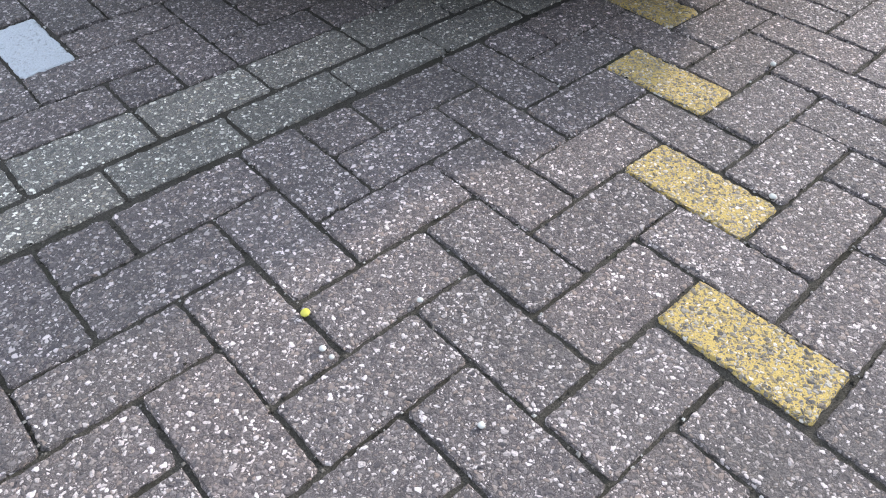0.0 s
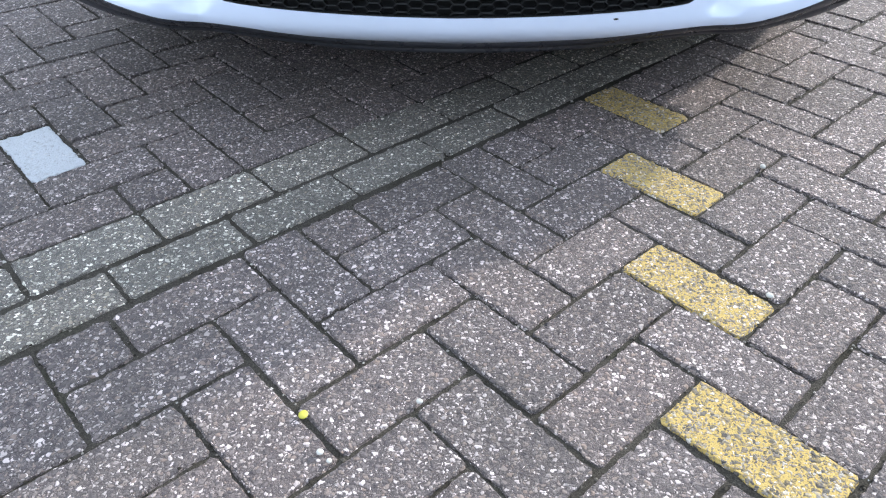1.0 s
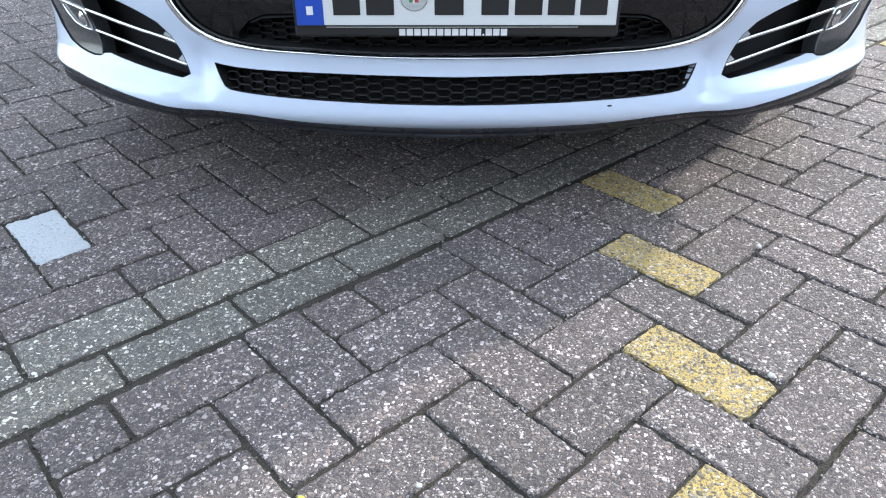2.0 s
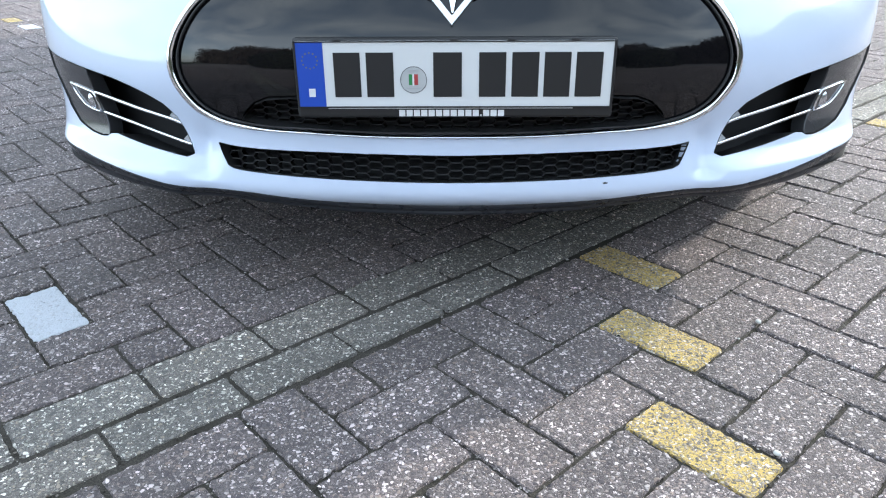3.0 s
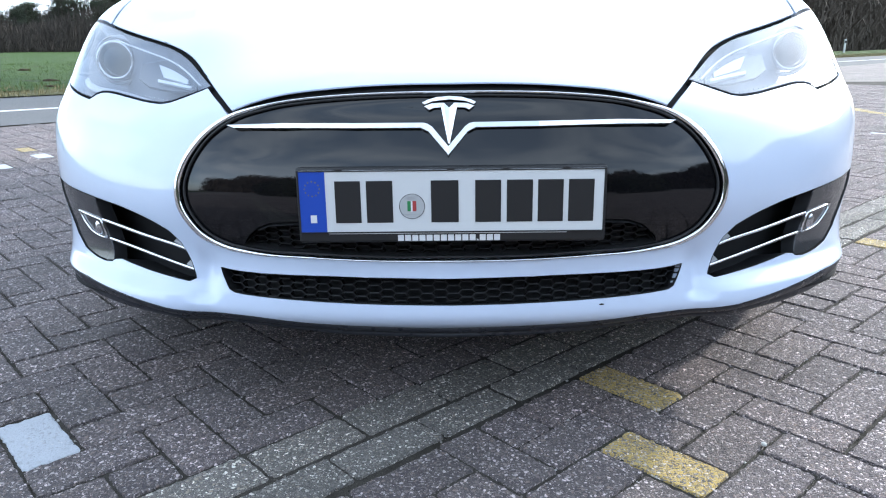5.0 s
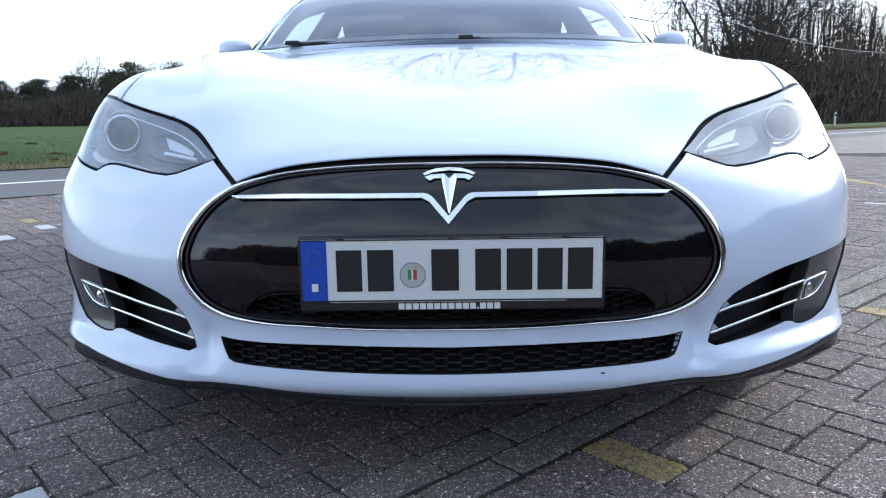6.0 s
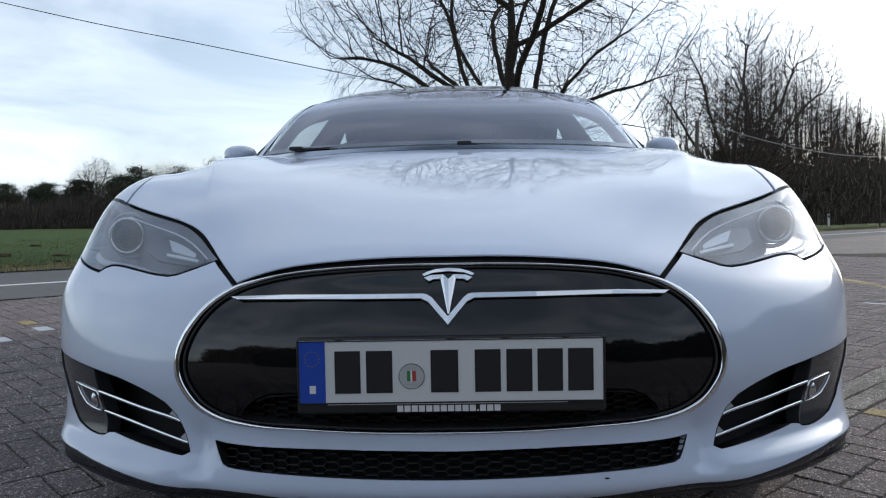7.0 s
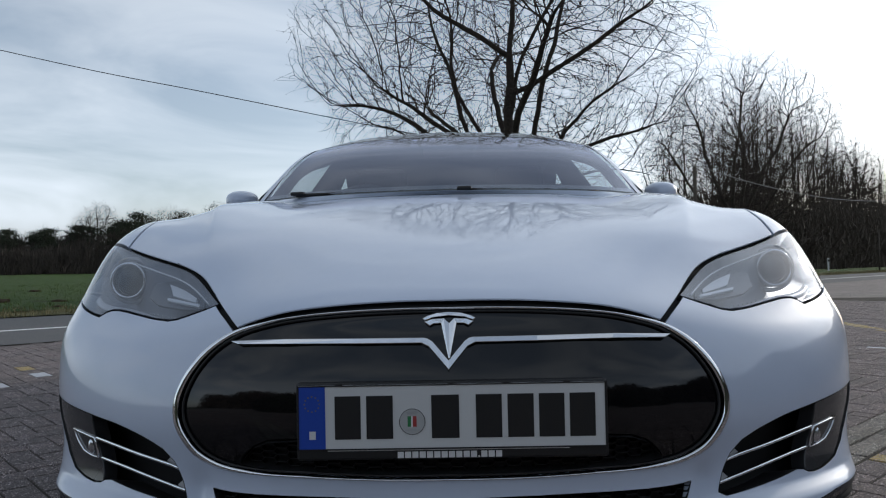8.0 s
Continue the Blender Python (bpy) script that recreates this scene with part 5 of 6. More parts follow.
def sheet_across(name, n0, n1, e0, e1, z, material, label, category, cells=(1, 1), rough=0.0):
    ne, nn = cells
    verts, faces = [], []
    for i in range(nn + 1):
        for j in range(ne + 1):
            n, e = n0 + (n1 - n0) * i / nn, e0 + (e1 - e0) * j / ne
            p = ALONG * e + ACROSS * n
            h = rough * (noise.noise((p.x * 0.9, p.y * 0.9, 3)) + 0.5 * noise.noise((p.x * 2.7, p.y * 2.7, 7))) if rough and 0 < i else 0
            verts.append((p.x, p.y, z + h))
    faces = [(i * (ne + 1) + j, i * (ne + 1) + j + 1, (i + 1) * (ne + 1) + j + 1, (i + 1) * (ne + 1) + j) for i in range(nn) for j in range(ne)]
    return tagged(new(name, mesh(name, verts, faces, material, bool(rough))), label, category, kind="structure")


tagged(new("ground", mesh("ground", [(-900, -900, -0.0052), (900, -900, -0.0052), (900, 900, -0.0052), (-900, 900, -0.0052)], [(0, 1, 2, 3)], M["soil"])), "dark sandy soil under the paving", "ground", kind="structure")
X0, X1, Y0, Y1 = -9.0, 12.0, -5.0, 13.0                # where every paver is laid
rects = [(-90, X0 + 0.12, -90, 90), (X1 - 0.12, 90, -90, 90), (X0 + 0.12, X1 - 0.12, -90, Y0 + 0.12), (X0 + 0.12, X1 - 0.12, Y1 - 0.12, 90)]
verts = [v for a, b, c, d in rects for v in ((a, c, -0.003), (b, c, -0.003), (b, d, -0.003), (a, d, -0.003))]
tagged(new("pavement_far", mesh("pavement_far", verts, [tuple(range(4 * i, 4 * i + 4)) for i in range(4)], M["far_paving"])), "grey concrete paving of the wide parking lot", "pavement", kind="structure")
sheet_across("road", LOT_EDGE, VERGE_AT, -200, 260, 0.004, M["asphalt"], "worn grey asphalt lane beside the lot", "road")
line_bits = thing("road_line", "worn white line painted along the lane", "road marking", kind="structure")
verts = [tuple(ALONG * e + ACROSS * n + Vector((0, 0, 0.008))) for e in (-200, 260) for n in (LINE_AT - 0.075, LINE_AT + 0.075)]
part("painted_line", mesh("painted_line", verts, [(0, 2, 3, 1)], M["road_paint"]), line_bits)
sheet_across("verge", VERGE_AT, FIELD_AT + 0.6, -120, 200, 0.02, M["verge"], "dry straw-coloured grass verge", "verge", (640, 5), 0.035)
sheet_across("field", FIELD_AT, 320, -260, 330, 0.035, M["field"], "green meadow with bare earth patches", "field", (200, 110), 0.05)


def tufts(name, count, n0, n1, e0, e1, height, material, label, seed):
    """Grass blades in loose tufts, one mesh."""
    rng = random.Random(seed)
    verts, faces = [], []
    for _ in range(count):
        n, e = n0 + (n1 - n0) * rng.random() ** 1.5, rng.uniform(e0, e1)
        c = ALONG * e + ACROSS * n
        for _ in range(5):
            p = c + Vector((rng.gauss(0, 0.05), rng.gauss(0, 0.05), 0.0))
            t = rng.uniform(0, math.tau)
            side = Vector((math.cos(t), math.sin(t), 0)) * 0.006
            h = height * rng.uniform(0.4, 1.2)
            lean = Vector((rng.gauss(0, 0.3), rng.gauss(0, 0.3), 0)) * h
            k = len(verts)
            verts += [p - side, p + side, p + lean * 0.4 + Vector((0, 0, h * 0.6)) + side * 0.6, p + lean * 0.4 + Vector((0, 0, h * 0.6)) - side * 0.6, p + lean + Vector((0, 0, h))]
            faces += [(k, k + 1, k + 2, k + 3), (k + 3, k + 2, k + 4)]
    tagged(new(name, mesh(name, verts, faces, material)), label, "grass", kind="stuff")


tufts("verge_grass", 5000, VERGE_AT + 0.05, FIELD_AT + 0.8, -14, 60, 0.10, M["straw"], "dry tufts of straw-coloured verge grass", 3)
tufts("meadow_grass", 7000, FIELD_AT + 0.2, 30, -30, 14, 0.10, M["blade"], "short green blades of meadow grass", 4)


def molehill(x, y, r, seed):
    rng = random.Random(seed)
    bm = bmesh.new()
    bmesh.ops.create_icosphere(bm, subdivisions=3, radius=1)
    for v in bm.verts:
        lump = 1 + 0.35 * noise.noise(v.co * 2.3 + Vector((seed * 5, 0, 0)))
        v.co = Vector((x + v.co.x * r * 1.5 * lump, y + v.co.y * r * lump, 0.03 + max(-0.05, v.co.z) * r * 0.55 * lump))
    hill = thing("molehill", "low brown molehill in the meadow", "molehill", Matrix.Translation((0, 0, 0)), "molehills")
    part("mound", bm, hill, "", M["earth"], True)


for i in range(26):
    rng = random.Random(40 + i)
    n = FIELD_AT + 0.5 + 11 * rng.random() ** 1.6
    e = n * rng.uniform(0.05, 0.55)
    p = ALONG * e + ACROSS * n
    molehill(p.x, p.y, rng.uniform(0.06, 0.15), i)


# ---- trees, woods, wires ----
class Twigs:
    """Collects tapered branches of few sides as plain lists."""
    def __init__(self, sides):
        self.v, self.f, self.sides = [], [], sides

    def add(self, pts, radii):
        n, base = self.sides, len(self.v)
        for i, p in enumerate(pts):
            d = pts[min(i + 1, len(pts) - 1)] - pts[max(i - 1, 0)]
            s = d.cross(Vector((0.31, 0.95, 0.1)) if abs(d.z) > abs(d.y) else Vector((0.1, 0.2, 1))).normalized()
            u = s.cross(d).normalized()
            for k in range(n):
                t = math.tau * k / n
                self.v.append(p + (s * math.cos(t) + u * math.sin(t)) * radii[i])
        for i in range(len(pts) - 1):
            for k in range(n):
                a, b = base + i * n + k, base + i * n + (k + 1) % n
                self.f.append((a, b, b + n, a + n))


def fill_crown(seed, limbs, crown, count, step=0.18, reach=1.3, stop=0.30, tip=0.0052, swell=2.35, outward=0.12, sprays=1.0, spray=(0.25, 0.65), level=1.0, jitter=0.07, bend=2.6):
    """Bare branches that grow from given limbs into the free room of a crown. limbs: (parent limb or -1, height or share of the parent where it starts, lean from upright at root and tip, compass turn, length).
    crown: centre height, half width, half height below and above it. Returns thick and thin branches."""
    rng = np.random.default_rng(seed)
    mid, wide, below, above = crown
    nodes, parent, chains = [np.array((0.0, 0.0, -0.15))], [-1], []

    def add(p, q):
        nodes.append(p)
        parent.append(q)
        return len(nodes) - 1
    for source, start, lean0, lean1, turn, length in limbs:
        chain = []
        if source < 0:
            q, p = 0, np.array((0.0, 0.0, -0.15))
            if chains:
                trunk = chains[0]
                q = min(trunk, key=lambda i: abs(nodes[i][2] - start))
                p = nodes[q]
        else:
            q = chains[source][int(start * (len(chains[source]) - 1))]
            p = nodes[q]
        n = max(4, int(length / 0.2))
        drift, side = 0.0, 0.0
        room = lambda p: (p[0] ** 2 + p[1] ** 2) / wide ** 2 + (max(0, p[2] - mid) / above) ** 2
        for k in range(n):
            if k > 2 and room(p) > 0.74:
                break
            drift += rng.normal(0, bend) - drift * 0.10
            side += rng.normal(0, 1.4 * bend) - side * 0.08
            s = k / (n - 1)
            a, t = radians(lean0 + (lean1 - lean0) * s + drift), radians(turn + side)
            p = p + np.array((math.sin(a) * math.cos(t), math.sin(a) * math.sin(t), math.cos(a))) * (length / n)
            q = add(p, q)
            chain.append(q)
        chains.append(chain)
    goals = rng.normal(size=(count * 2, 3))
    goals /= np.linalg.norm(goals, axis=1, keepdims=True)
    goals *= rng.random((len(goals), 1)) ** 0.42
    goals *= np.where(goals[:, 2:] < 0, (wide, wide, below), (wide, wide, above))
    lump = np.array([noise.noise((g[0] * 0.45, g[1] * 0.45, g[2] * 0.45 + seed)) for g in goals])
    goals = (goals * (1 + 0.22 * lump)[:, None] + (0, 0, mid))[lump > -0.42][:count]
    P = np.array(nodes)
    best = np.full(len(goals), 1e9)
    who = np.zeros(len(goals), int)
    fresh = np.arange(len(P))
    for _ in range(90):
        for part_ in np.array_split(fresh, max(1, len(fresh) // 400)) if len(fresh) else ():
            d = np.linalg.norm(goals[:, None] - P[part_][None], axis=2)
            j = d.argmin(1)
            m = d[np.arange(len(goals)), j]
            closer = m < best
            best[closer], who[closer] = m[closer], part_[j[closer]]
        live = best > stop
        goals, best, who = goals[live], best[live], who[live]
        near = best < reach
        if not near.any():
            if reach > 6:
                break
            reach *= 1.3
            fresh = fresh[:0]
            continue
        pull = np.zeros((len(P), 3))
        np.add.at(pull, who[near], (goals[near] - P[who[near]]) / best[near][:, None])
        grow_at = np.unique(who[near])
        busy = np.bincount(np.array(parent[1:]), minlength=len(P))
        grow_at = grow_at[busy[grow_at] < 3]
        if not len(grow_at):
            break
        d = pull[grow_at]
        d /= np.linalg.norm(d, axis=1, keepdims=True) + 1e-9
        away = P[grow_at] - (0, 0, max(0.5, mid - below * 1.35))
        away[:, 2] *= level
        away /= np.linalg.norm(away, axis=1, keepdims=True) + 1e-9
        back = P[grow_at] - P[np.maximum(np.array(parent)[grow_at], 0)]
        back /= np.linalg.norm(back, axis=1, keepdims=True) + 1e-9
        d = d + away * outward + back * 0.35 + rng.normal(0, jitter, d.shape)
        d /= np.linalg.norm(d, axis=1, keepdims=True)
        start = len(P)
        P = np.concatenate([P, P[grow_at] + d * step])
        parent.extend(int(i) for i in grow_at)
        fresh = np.arange(start, len(P))
        if len(P) > 42000:
            break
    # thickness: every limb carries the sum of what it bears
    n = len(P)
    load = np.zeros(n)
    kids = [[] for _ in range(n)]
    order = sorted(range(1, n), key=lambda i: -i)
    for i in range(1, n):
        kids[parent[i]].append(i)
    for i in order:
        if load[i] == 0:
            load[i] = tip ** swell
        load[parent[i]] += load[i]
    r = load ** (1 / swell)
    thick, thin = Twigs(7), Twigs(3)
    todo = [(0, 0)]
    while todo:
        a, b = todo.pop()
        run = [a] if a != b else []
        i = b
        while True:
            run.append(i)
            if not kids[i]:
                break
            heir = max(kids[i], key=lambda k: load[k])
            for k in kids[i]:
                if k != heir:
                    todo.append((i, k))
            i = heir
        if len(run) > 1:
            radii = [r[k] for k in run]
            if a != b:
                radii[0] = min(radii[0], radii[1] * 1.25)
            radii[-1] *= 0.5
            (thick if radii[1] > 0.03 else thin).add([Vector(P[k]) for k in run], radii)
    # last fine twigs
    for i in range(1, n):
        if r[i] > 0.022:
            continue
        for _ in range(rng.poisson(sprays * (1.5 if not kids[i] else 0.55))):
            d = P[i] - P[parent[i]]
            d = d / (np.linalg.norm(d) + 1e-9) + rng.normal(0, 0.55, 3) + (P[i] - (0, 0, mid - below * 0.6)) * (0.11, 0.11, 0.05 * level)
            d /= np.linalg.norm(d)
            size, p, pts = rng.uniform(*spray), P[i], [Vector(P[i])]
            for k in range(3):
                d = d + rng.normal(0, 0.10 + jitter, 3) + (0, 0, 0.04 * level)
                d /= np.linalg.norm(d)
                p = p + d * size / 3
                pts.append(Vector(p))
            thin.add(pts, [tip * 0.85, tip * 0.75, tip * 0.6, tip * 0.4])
    return thick, thin


def bare_tree(name, label, group, where, bark, branches):
    thick, thin = branches
    tree = thing(name, label, "tree", where, group)
    part("trunk", mesh("trunk", thick.v, thick.f, M[bark], True), tree, "dark bare trunk and main limbs")
    part("crown", mesh("crown", thin.v, thin.f, M["twig"], True), tree, "fine leafless twigs")
    return tree


# the big tree behind the car: a short trunk that forks low into many spreading stems
big_limbs = [(-1, 0, 0, -3, 0, 9.4), (-1, 2.4, 25, 14, 180, 6.0), (-1, 2.2, 32, 12, 172, 5.6), (-1, 2.1, 33, 80, 186, 6.4), (-1, 6.3, 58, 52, 180, 3.8), (-1, 1.8, 44, 88, 205, 5.6),
             (-1, 4.7, 22, 24, 0, 5.2), (-1, 2.2, 15, 20, 20, 6.6), (6, 0.12, 66, 52, 355, 5.0), (-1, 2.0, 34, 92, 5, 6.2), (-1, 2.0, 50, 95, 350, 5.2),
             (-1, 2.6, 34, 48, 95, 5.6), (-1, 2.8, 30, 50, 275, 5.6), (-1, 2.2, 40, 70, 135, 5.6), (-1, 2.4, 40, 72, 315, 5.4), (-1, 2.3, 42, 74, 50, 5.4), (-1, 2.5, 38, 70, 232, 5.4)]
bare_tree("bare_tree", "large leafless tree with many spreading stems on the verge", "bare trees", Matrix.Translation((1.25, 18.7, 0.02)), "bark",
          fill_crown(11, big_limbs, (6.4, 5.3, 4.3, 4.1), 11500, 0.15, 1.1, 0.205, 0.0051, 2.10, 0.66, 0.62, (0.3, 0.7), 0.08, 0.11, 4.5))

# edge of the wood: bare trees in three builds, copied with their own turn and size
builds = []
for seed, label, limbs, crown, count, e, n in (
        (21, "tall leafless tree at the edge of the wood", [(-1, 0, 2, 4, 30, 9.2), (-1, 3.0, 22, 8, 10, 5.4), (-1, 3.4, 24, 10, 190, 5.4), (-1, 4.6, 40, 24, 100, 4.0), (-1, 4.4, 40, 24, 280, 4.0)], (7.2, 2.5, 3.8, 3.4), 800, 71, 19),
        (22, "slender leafless tree at the edge of the wood", [(-1, 0, -2, 3, 80, 10.6), (-1, 5.0, 30, 14, 60, 3.6), (-1, 5.8, 30, 14, 240, 3.6)], (8.0, 1.9, 4.4, 3.0), 520, 72, 19),
        (23, "broad many-stemmed leafless tree at the wood's edge", [(-1, 0, 2, 3, 0, 10.5), (-1, 0.8, 12, 20, 180, 9.0), (-1, 0.7, 16, 22, 5, 9.0), (-1, 0.7, 28, 40, 190, 8.0), (-1, 0.7, 30, 38, 350, 8.0), (-1, 0.8, 40, 62, 180, 7.0), (-1, 0.8, 42, 62, 0, 7.0), (-1, 0.9, 26, 40, 90, 7.6), (-1, 0.9, 26, 40, 270, 7.6)], (7.0, 5.2, 5.2, 5.1), 10000, 40.5, 16.6)):
    p = ALONG * e + ACROSS * n
    builds.append(bare_tree("wood_tree", label, "trees of the wood", Matrix.Translation((p.x, p.y, 0.03)) @ Matrix.Rotation(-0.38 if seed == 23 else 0, 4, "Z"), "wood_bark",
                            fill_crown(seed, limbs, crown, count, *((0.20, 1.6, 0.25, 0.0085, 2.4, 0.6, 0.6) if seed == 23 else (0.26, 1.6, 0.34, 0.0078, 2.2, 0.5, 0.4)), (0.4, 1.0), 1.0, 0.12, 3.2)))


WOOD_EDGE = 0.25                                       # the near wood ends along the line x = 0.25 y


def far_rise(e):
    """The far wood's height along its edge, as a share of its full height."""
    return float(np.interp(e, [8, 15, 19, 23, 27, 34, 56], [0.55, 0.55, 0.62, 0.80, 0.88, 1.0, 1.05]))


def wood_row(count, e_range, n_range, sizes, seed, kinds=(0, 1, 1, 0)):
    rng = random.Random(seed)
    for i in range(count):
        e = e_range[0] + (e_range[1] - e_range[0]) * (i + rng.random()) / count
        p = ALONG * e + ACROSS * rng.uniform(*n_range)
        s = rng.uniform(*sizes)
        if n_range[0] > 60:
            s *= far_rise(e)
        if n_range[1] < 50:
            if p.x < WOOD_EDGE * p.y:
                continue
            s *= min(1, 0.55 + 2.6 * (p.x / p.y - WOOD_EDGE))
        copy = copy_thing(builds[rng.choice(kinds)], Matrix.Translation((p.x, p.y, 0.02)) @ Matrix.Rotation(rng.uniform(0, math.tau), 4, "Z"))
        copy.scale = (s, s, s * rng.uniform(0.9, 1.1))


wood_row(46, (33, 105), (18.5, 26), (1.0, 1.35), 5)
wood_row(34, (46, 140), (26, 42), (1.2, 1.6), 6)
wood_row(34, (10, 56), (70, 90), (0.46, 0.60), 7, (0, 1, 0))
# round-crowned bare trees that stand above the far wood
p = ALONG * 26.0 + ACROSS * 75
round_tree = bare_tree("far_tree", "round leafless tree above the far wood's pines", "bare trees of the far wood", Matrix.Translation((p.x, p.y, 0.02)), "wood_bark",
                       fill_crown(24, [(-1, 0, 1, 3, 0, 6.2), (-1, 2.6, 20, 26, 180, 3.8), (-1, 2.6, 22, 30, 0, 3.8), (-1, 2.8, 40, 50, 90, 3.0), (-1, 2.8, 40, 50, 270, 3.0), (-1, 2.4, 52, 60, 200, 2.8), (-1, 2.4, 52, 60, 20, 2.8)],
                                  (4.9, 2.4, 2.2, 2.1), 3400, 0.16, 1.2, 0.20, 0.0065, 2.2, 0.6, 0.7, (0.3, 0.7), 0.8, 0.08, 3.2))
for e, wide, tall in ((11.4, 0.85, 0.72), (31.0, 0.8, 0.90), (33.6, 1.0, 1.0), (35.2, 0.95, 0.97), (39.6, 1.1, 1.12), (44.0, 1.0, 1.04)):
    p = ALONG * e + ACROSS * 75
    made = copy_thing(round_tree, Matrix.Translation((p.x, p.y, 0.02)) @ Matrix.Rotation(e * 2.3, 4, "Z"))
    made.scale = (wide, wide, tall)


def scrub(name, count, e_range, n_range, height, seed, material, label, size=0.22, spike=3.5, slim=1.0, axes=(ALONG, ACROSS), edge=0.0, thinning=1.5, rise=None):
    """Dense undergrowth: crossing rods and ragged scraps, one mesh."""
    rng = random.Random(seed)
    verts, faces = [], []
    for _ in range(count):
        e, n = rng.uniform(*e_range), rng.uniform(*n_range)
        p = axes[0] * e + axes[1] * n
        top = height * (0.75 + 0.5 * noise.noise((p.x * 0.12, p.y * 0.12, seed)))
        if rise:
            top *= rise(e)
        if edge:
            if p.x < edge * p.y:
                continue
            top *= min(1, 0.45 + 3.2 * (p.x / p.y - edge))
        z = top * (0.8 + 0.3 * thinning) * rng.random() ** thinning
        c = Vector((p.x, p.y, z))
        t, tilt = rng.uniform(0, math.tau), rng.gauss(0, 0.5)
        up = Vector((math.sin(tilt) * math.cos(t), math.sin(tilt) * math.sin(t), math.cos(tilt)))
        side = up.cross(Vector((math.sin(t), -math.cos(t), 0.3))).normalized()
        s = size * rng.uniform(0.5, 1.4) * (1.1 - 0.4 * min(1, z / height))
        k = len(verts)
        side = side * slim
        verts += [c - side * s * 0.35 - up * s, c + side * s * 0.35 - up * s * 0.6, c + side * s * 0.12 + up * s * spike * 0.5, c - side * s * 0.2 + up * s * spike * 0.35]
        faces.append((k, k + 1, k + 2, k + 3))
    tagged(new(name, mesh(name, verts, faces, M[material])), label, "undergrowth", kind="stuff")


scrub("undergrowth", 80000, (32, 112), (17.5, 24), 5.4, 8, "brush", "dark brown undergrowth along the wood's edge", 0.26, 5.0, 0.6, edge=WOOD_EDGE, thinning=1.7)
scrub("far_undergrowth", 66000, (4, 62), (70, 79), 4.8, 9, "far_brush", "brown scrub along the far wood", 0.13, 7.0, 0.5, thinning=1.15, rise=far_rise)
scrub("wood_depth", 34000, (44, 130), (25, 42), 4.8, 12, "brush", "dim thicket deep inside the wood", 0.45, edge=WOOD_EDGE, thinning=1.0)
scrub("far_thicket", 26000, (4, 66), (80, 104), 4.3, 13, "far_brush", "dim thicket deep inside the far wood", 0.3, thinning=1.0, rise=far_rise)


def pine(seed, where, tall):
    rng = random.Random(seed)
    thick = Twigs(6)
    thick.add([Vector((0, 0, -0.1)), Vector((rng.gauss(0, 0.1), 0, tall * 0.5)), Vector((rng.gauss(0, 0.2), 0, tall))], [0.16, 0.12, 0.04])
    verts, faces = [], []
    for _ in range(15):
        h = tall * rng.uniform(0.56, 0.97)
        t, reach = rng.uniform(0, math.tau), tall * rng.uniform(0.03, 0.26) * (1.35 - h / tall) ** 0.6
        c = Vector((math.cos(t) * reach, math.sin(t) * reach, h))
        thick.add([Vector((0, 0, h - 0.4)), c * 0.5 + Vector((0, 0, h * 0.5 - 0.1)), c], [0.06, 0.04, 0.02])
        for _ in range(150):
            p = c + Vector((rng.gauss(0, 0.42), rng.gauss(0, 0.42), rng.gauss(0, 0.17)))
            d = Vector((rng.gauss(0, 1), rng.gauss(0, 1), rng.gauss(0.4, 0.6))).normalized() * rng.uniform(0.12, 0.26)
            s = d.cross(Vector((rng.gauss(0, 1), rng.gauss(0, 1), 1))).normalized() * 0.055
            k = len(verts)
            verts += [p - s, p + s, p + d]
            faces.append((k, k + 1, k + 2))
    tree = thing("pine_tree", "dark green pine at the far wood's edge", "tree", where, "pines")
    part("trunk", mesh("trunk", thick.v, thick.f, M["wood_bark"], True), tree, "brown pine trunk")
    part("crown", mesh("crown", verts, faces, M["needle"]), tree, "ragged dark needle clumps")
    return tree


first_pines = [pine(60 + i, Matrix.Translation(ALONG * (30 + 4.1 * i) + ACROSS * 74), 6.4) for i in range(2)]
rng = random.Random(66)
for i in range(62):
    e = 15.5 + 32.5 * (i + rng.random()) / 62
    p = ALONG * e + ACROSS * rng.uniform(72, 82)
    s = rng.uniform(0.76, 1.0) * far_rise(e) * (1.12 if e < 23 else 0.96)
    made = copy_thing(first_pines[i % 2], Matrix.Translation(p) @ Matrix.Rotation(rng.uniform(0, math.tau), 4, "Z"))
    made.scale = (s, s, s)

# trees and hedge behind the camera and beside the lot, seen only as reflections in the car
scrub("tall_hedge", 14000, (-48, 44), (-31, -25), 10.5, 14, "brush", "tall dark hedge behind the lot, mirrored in the car", 0.7, axes=(Vector((1, 0, 0)), Vector((0, 1, 0))), thinning=0.8)
scrub("side_wood", 16000, (25, 31), (-24, 27), 8.4, 15, "brush", "dark wood along the lot's side, mirrored in the car", 0.6, axes=(Vector((1, 0, 0)), Vector((0, 1, 0))), thinning=0.8)
rng = random.Random(72)
for i in range(9):
    p = Vector((27 + rng.gauss(0, 1.5), -20 + 5.4 * i + rng.gauss(0, 1.2), 0))
    s = rng.uniform(0.75, 0.95)
    made = copy_thing(builds[rng.choice((0, 1))], Matrix.Translation(p) @ Matrix.Rotation(rng.uniform(0, math.tau), 4, "Z"))
    made.scale = (s, s, s)
rng = random.Random(70)
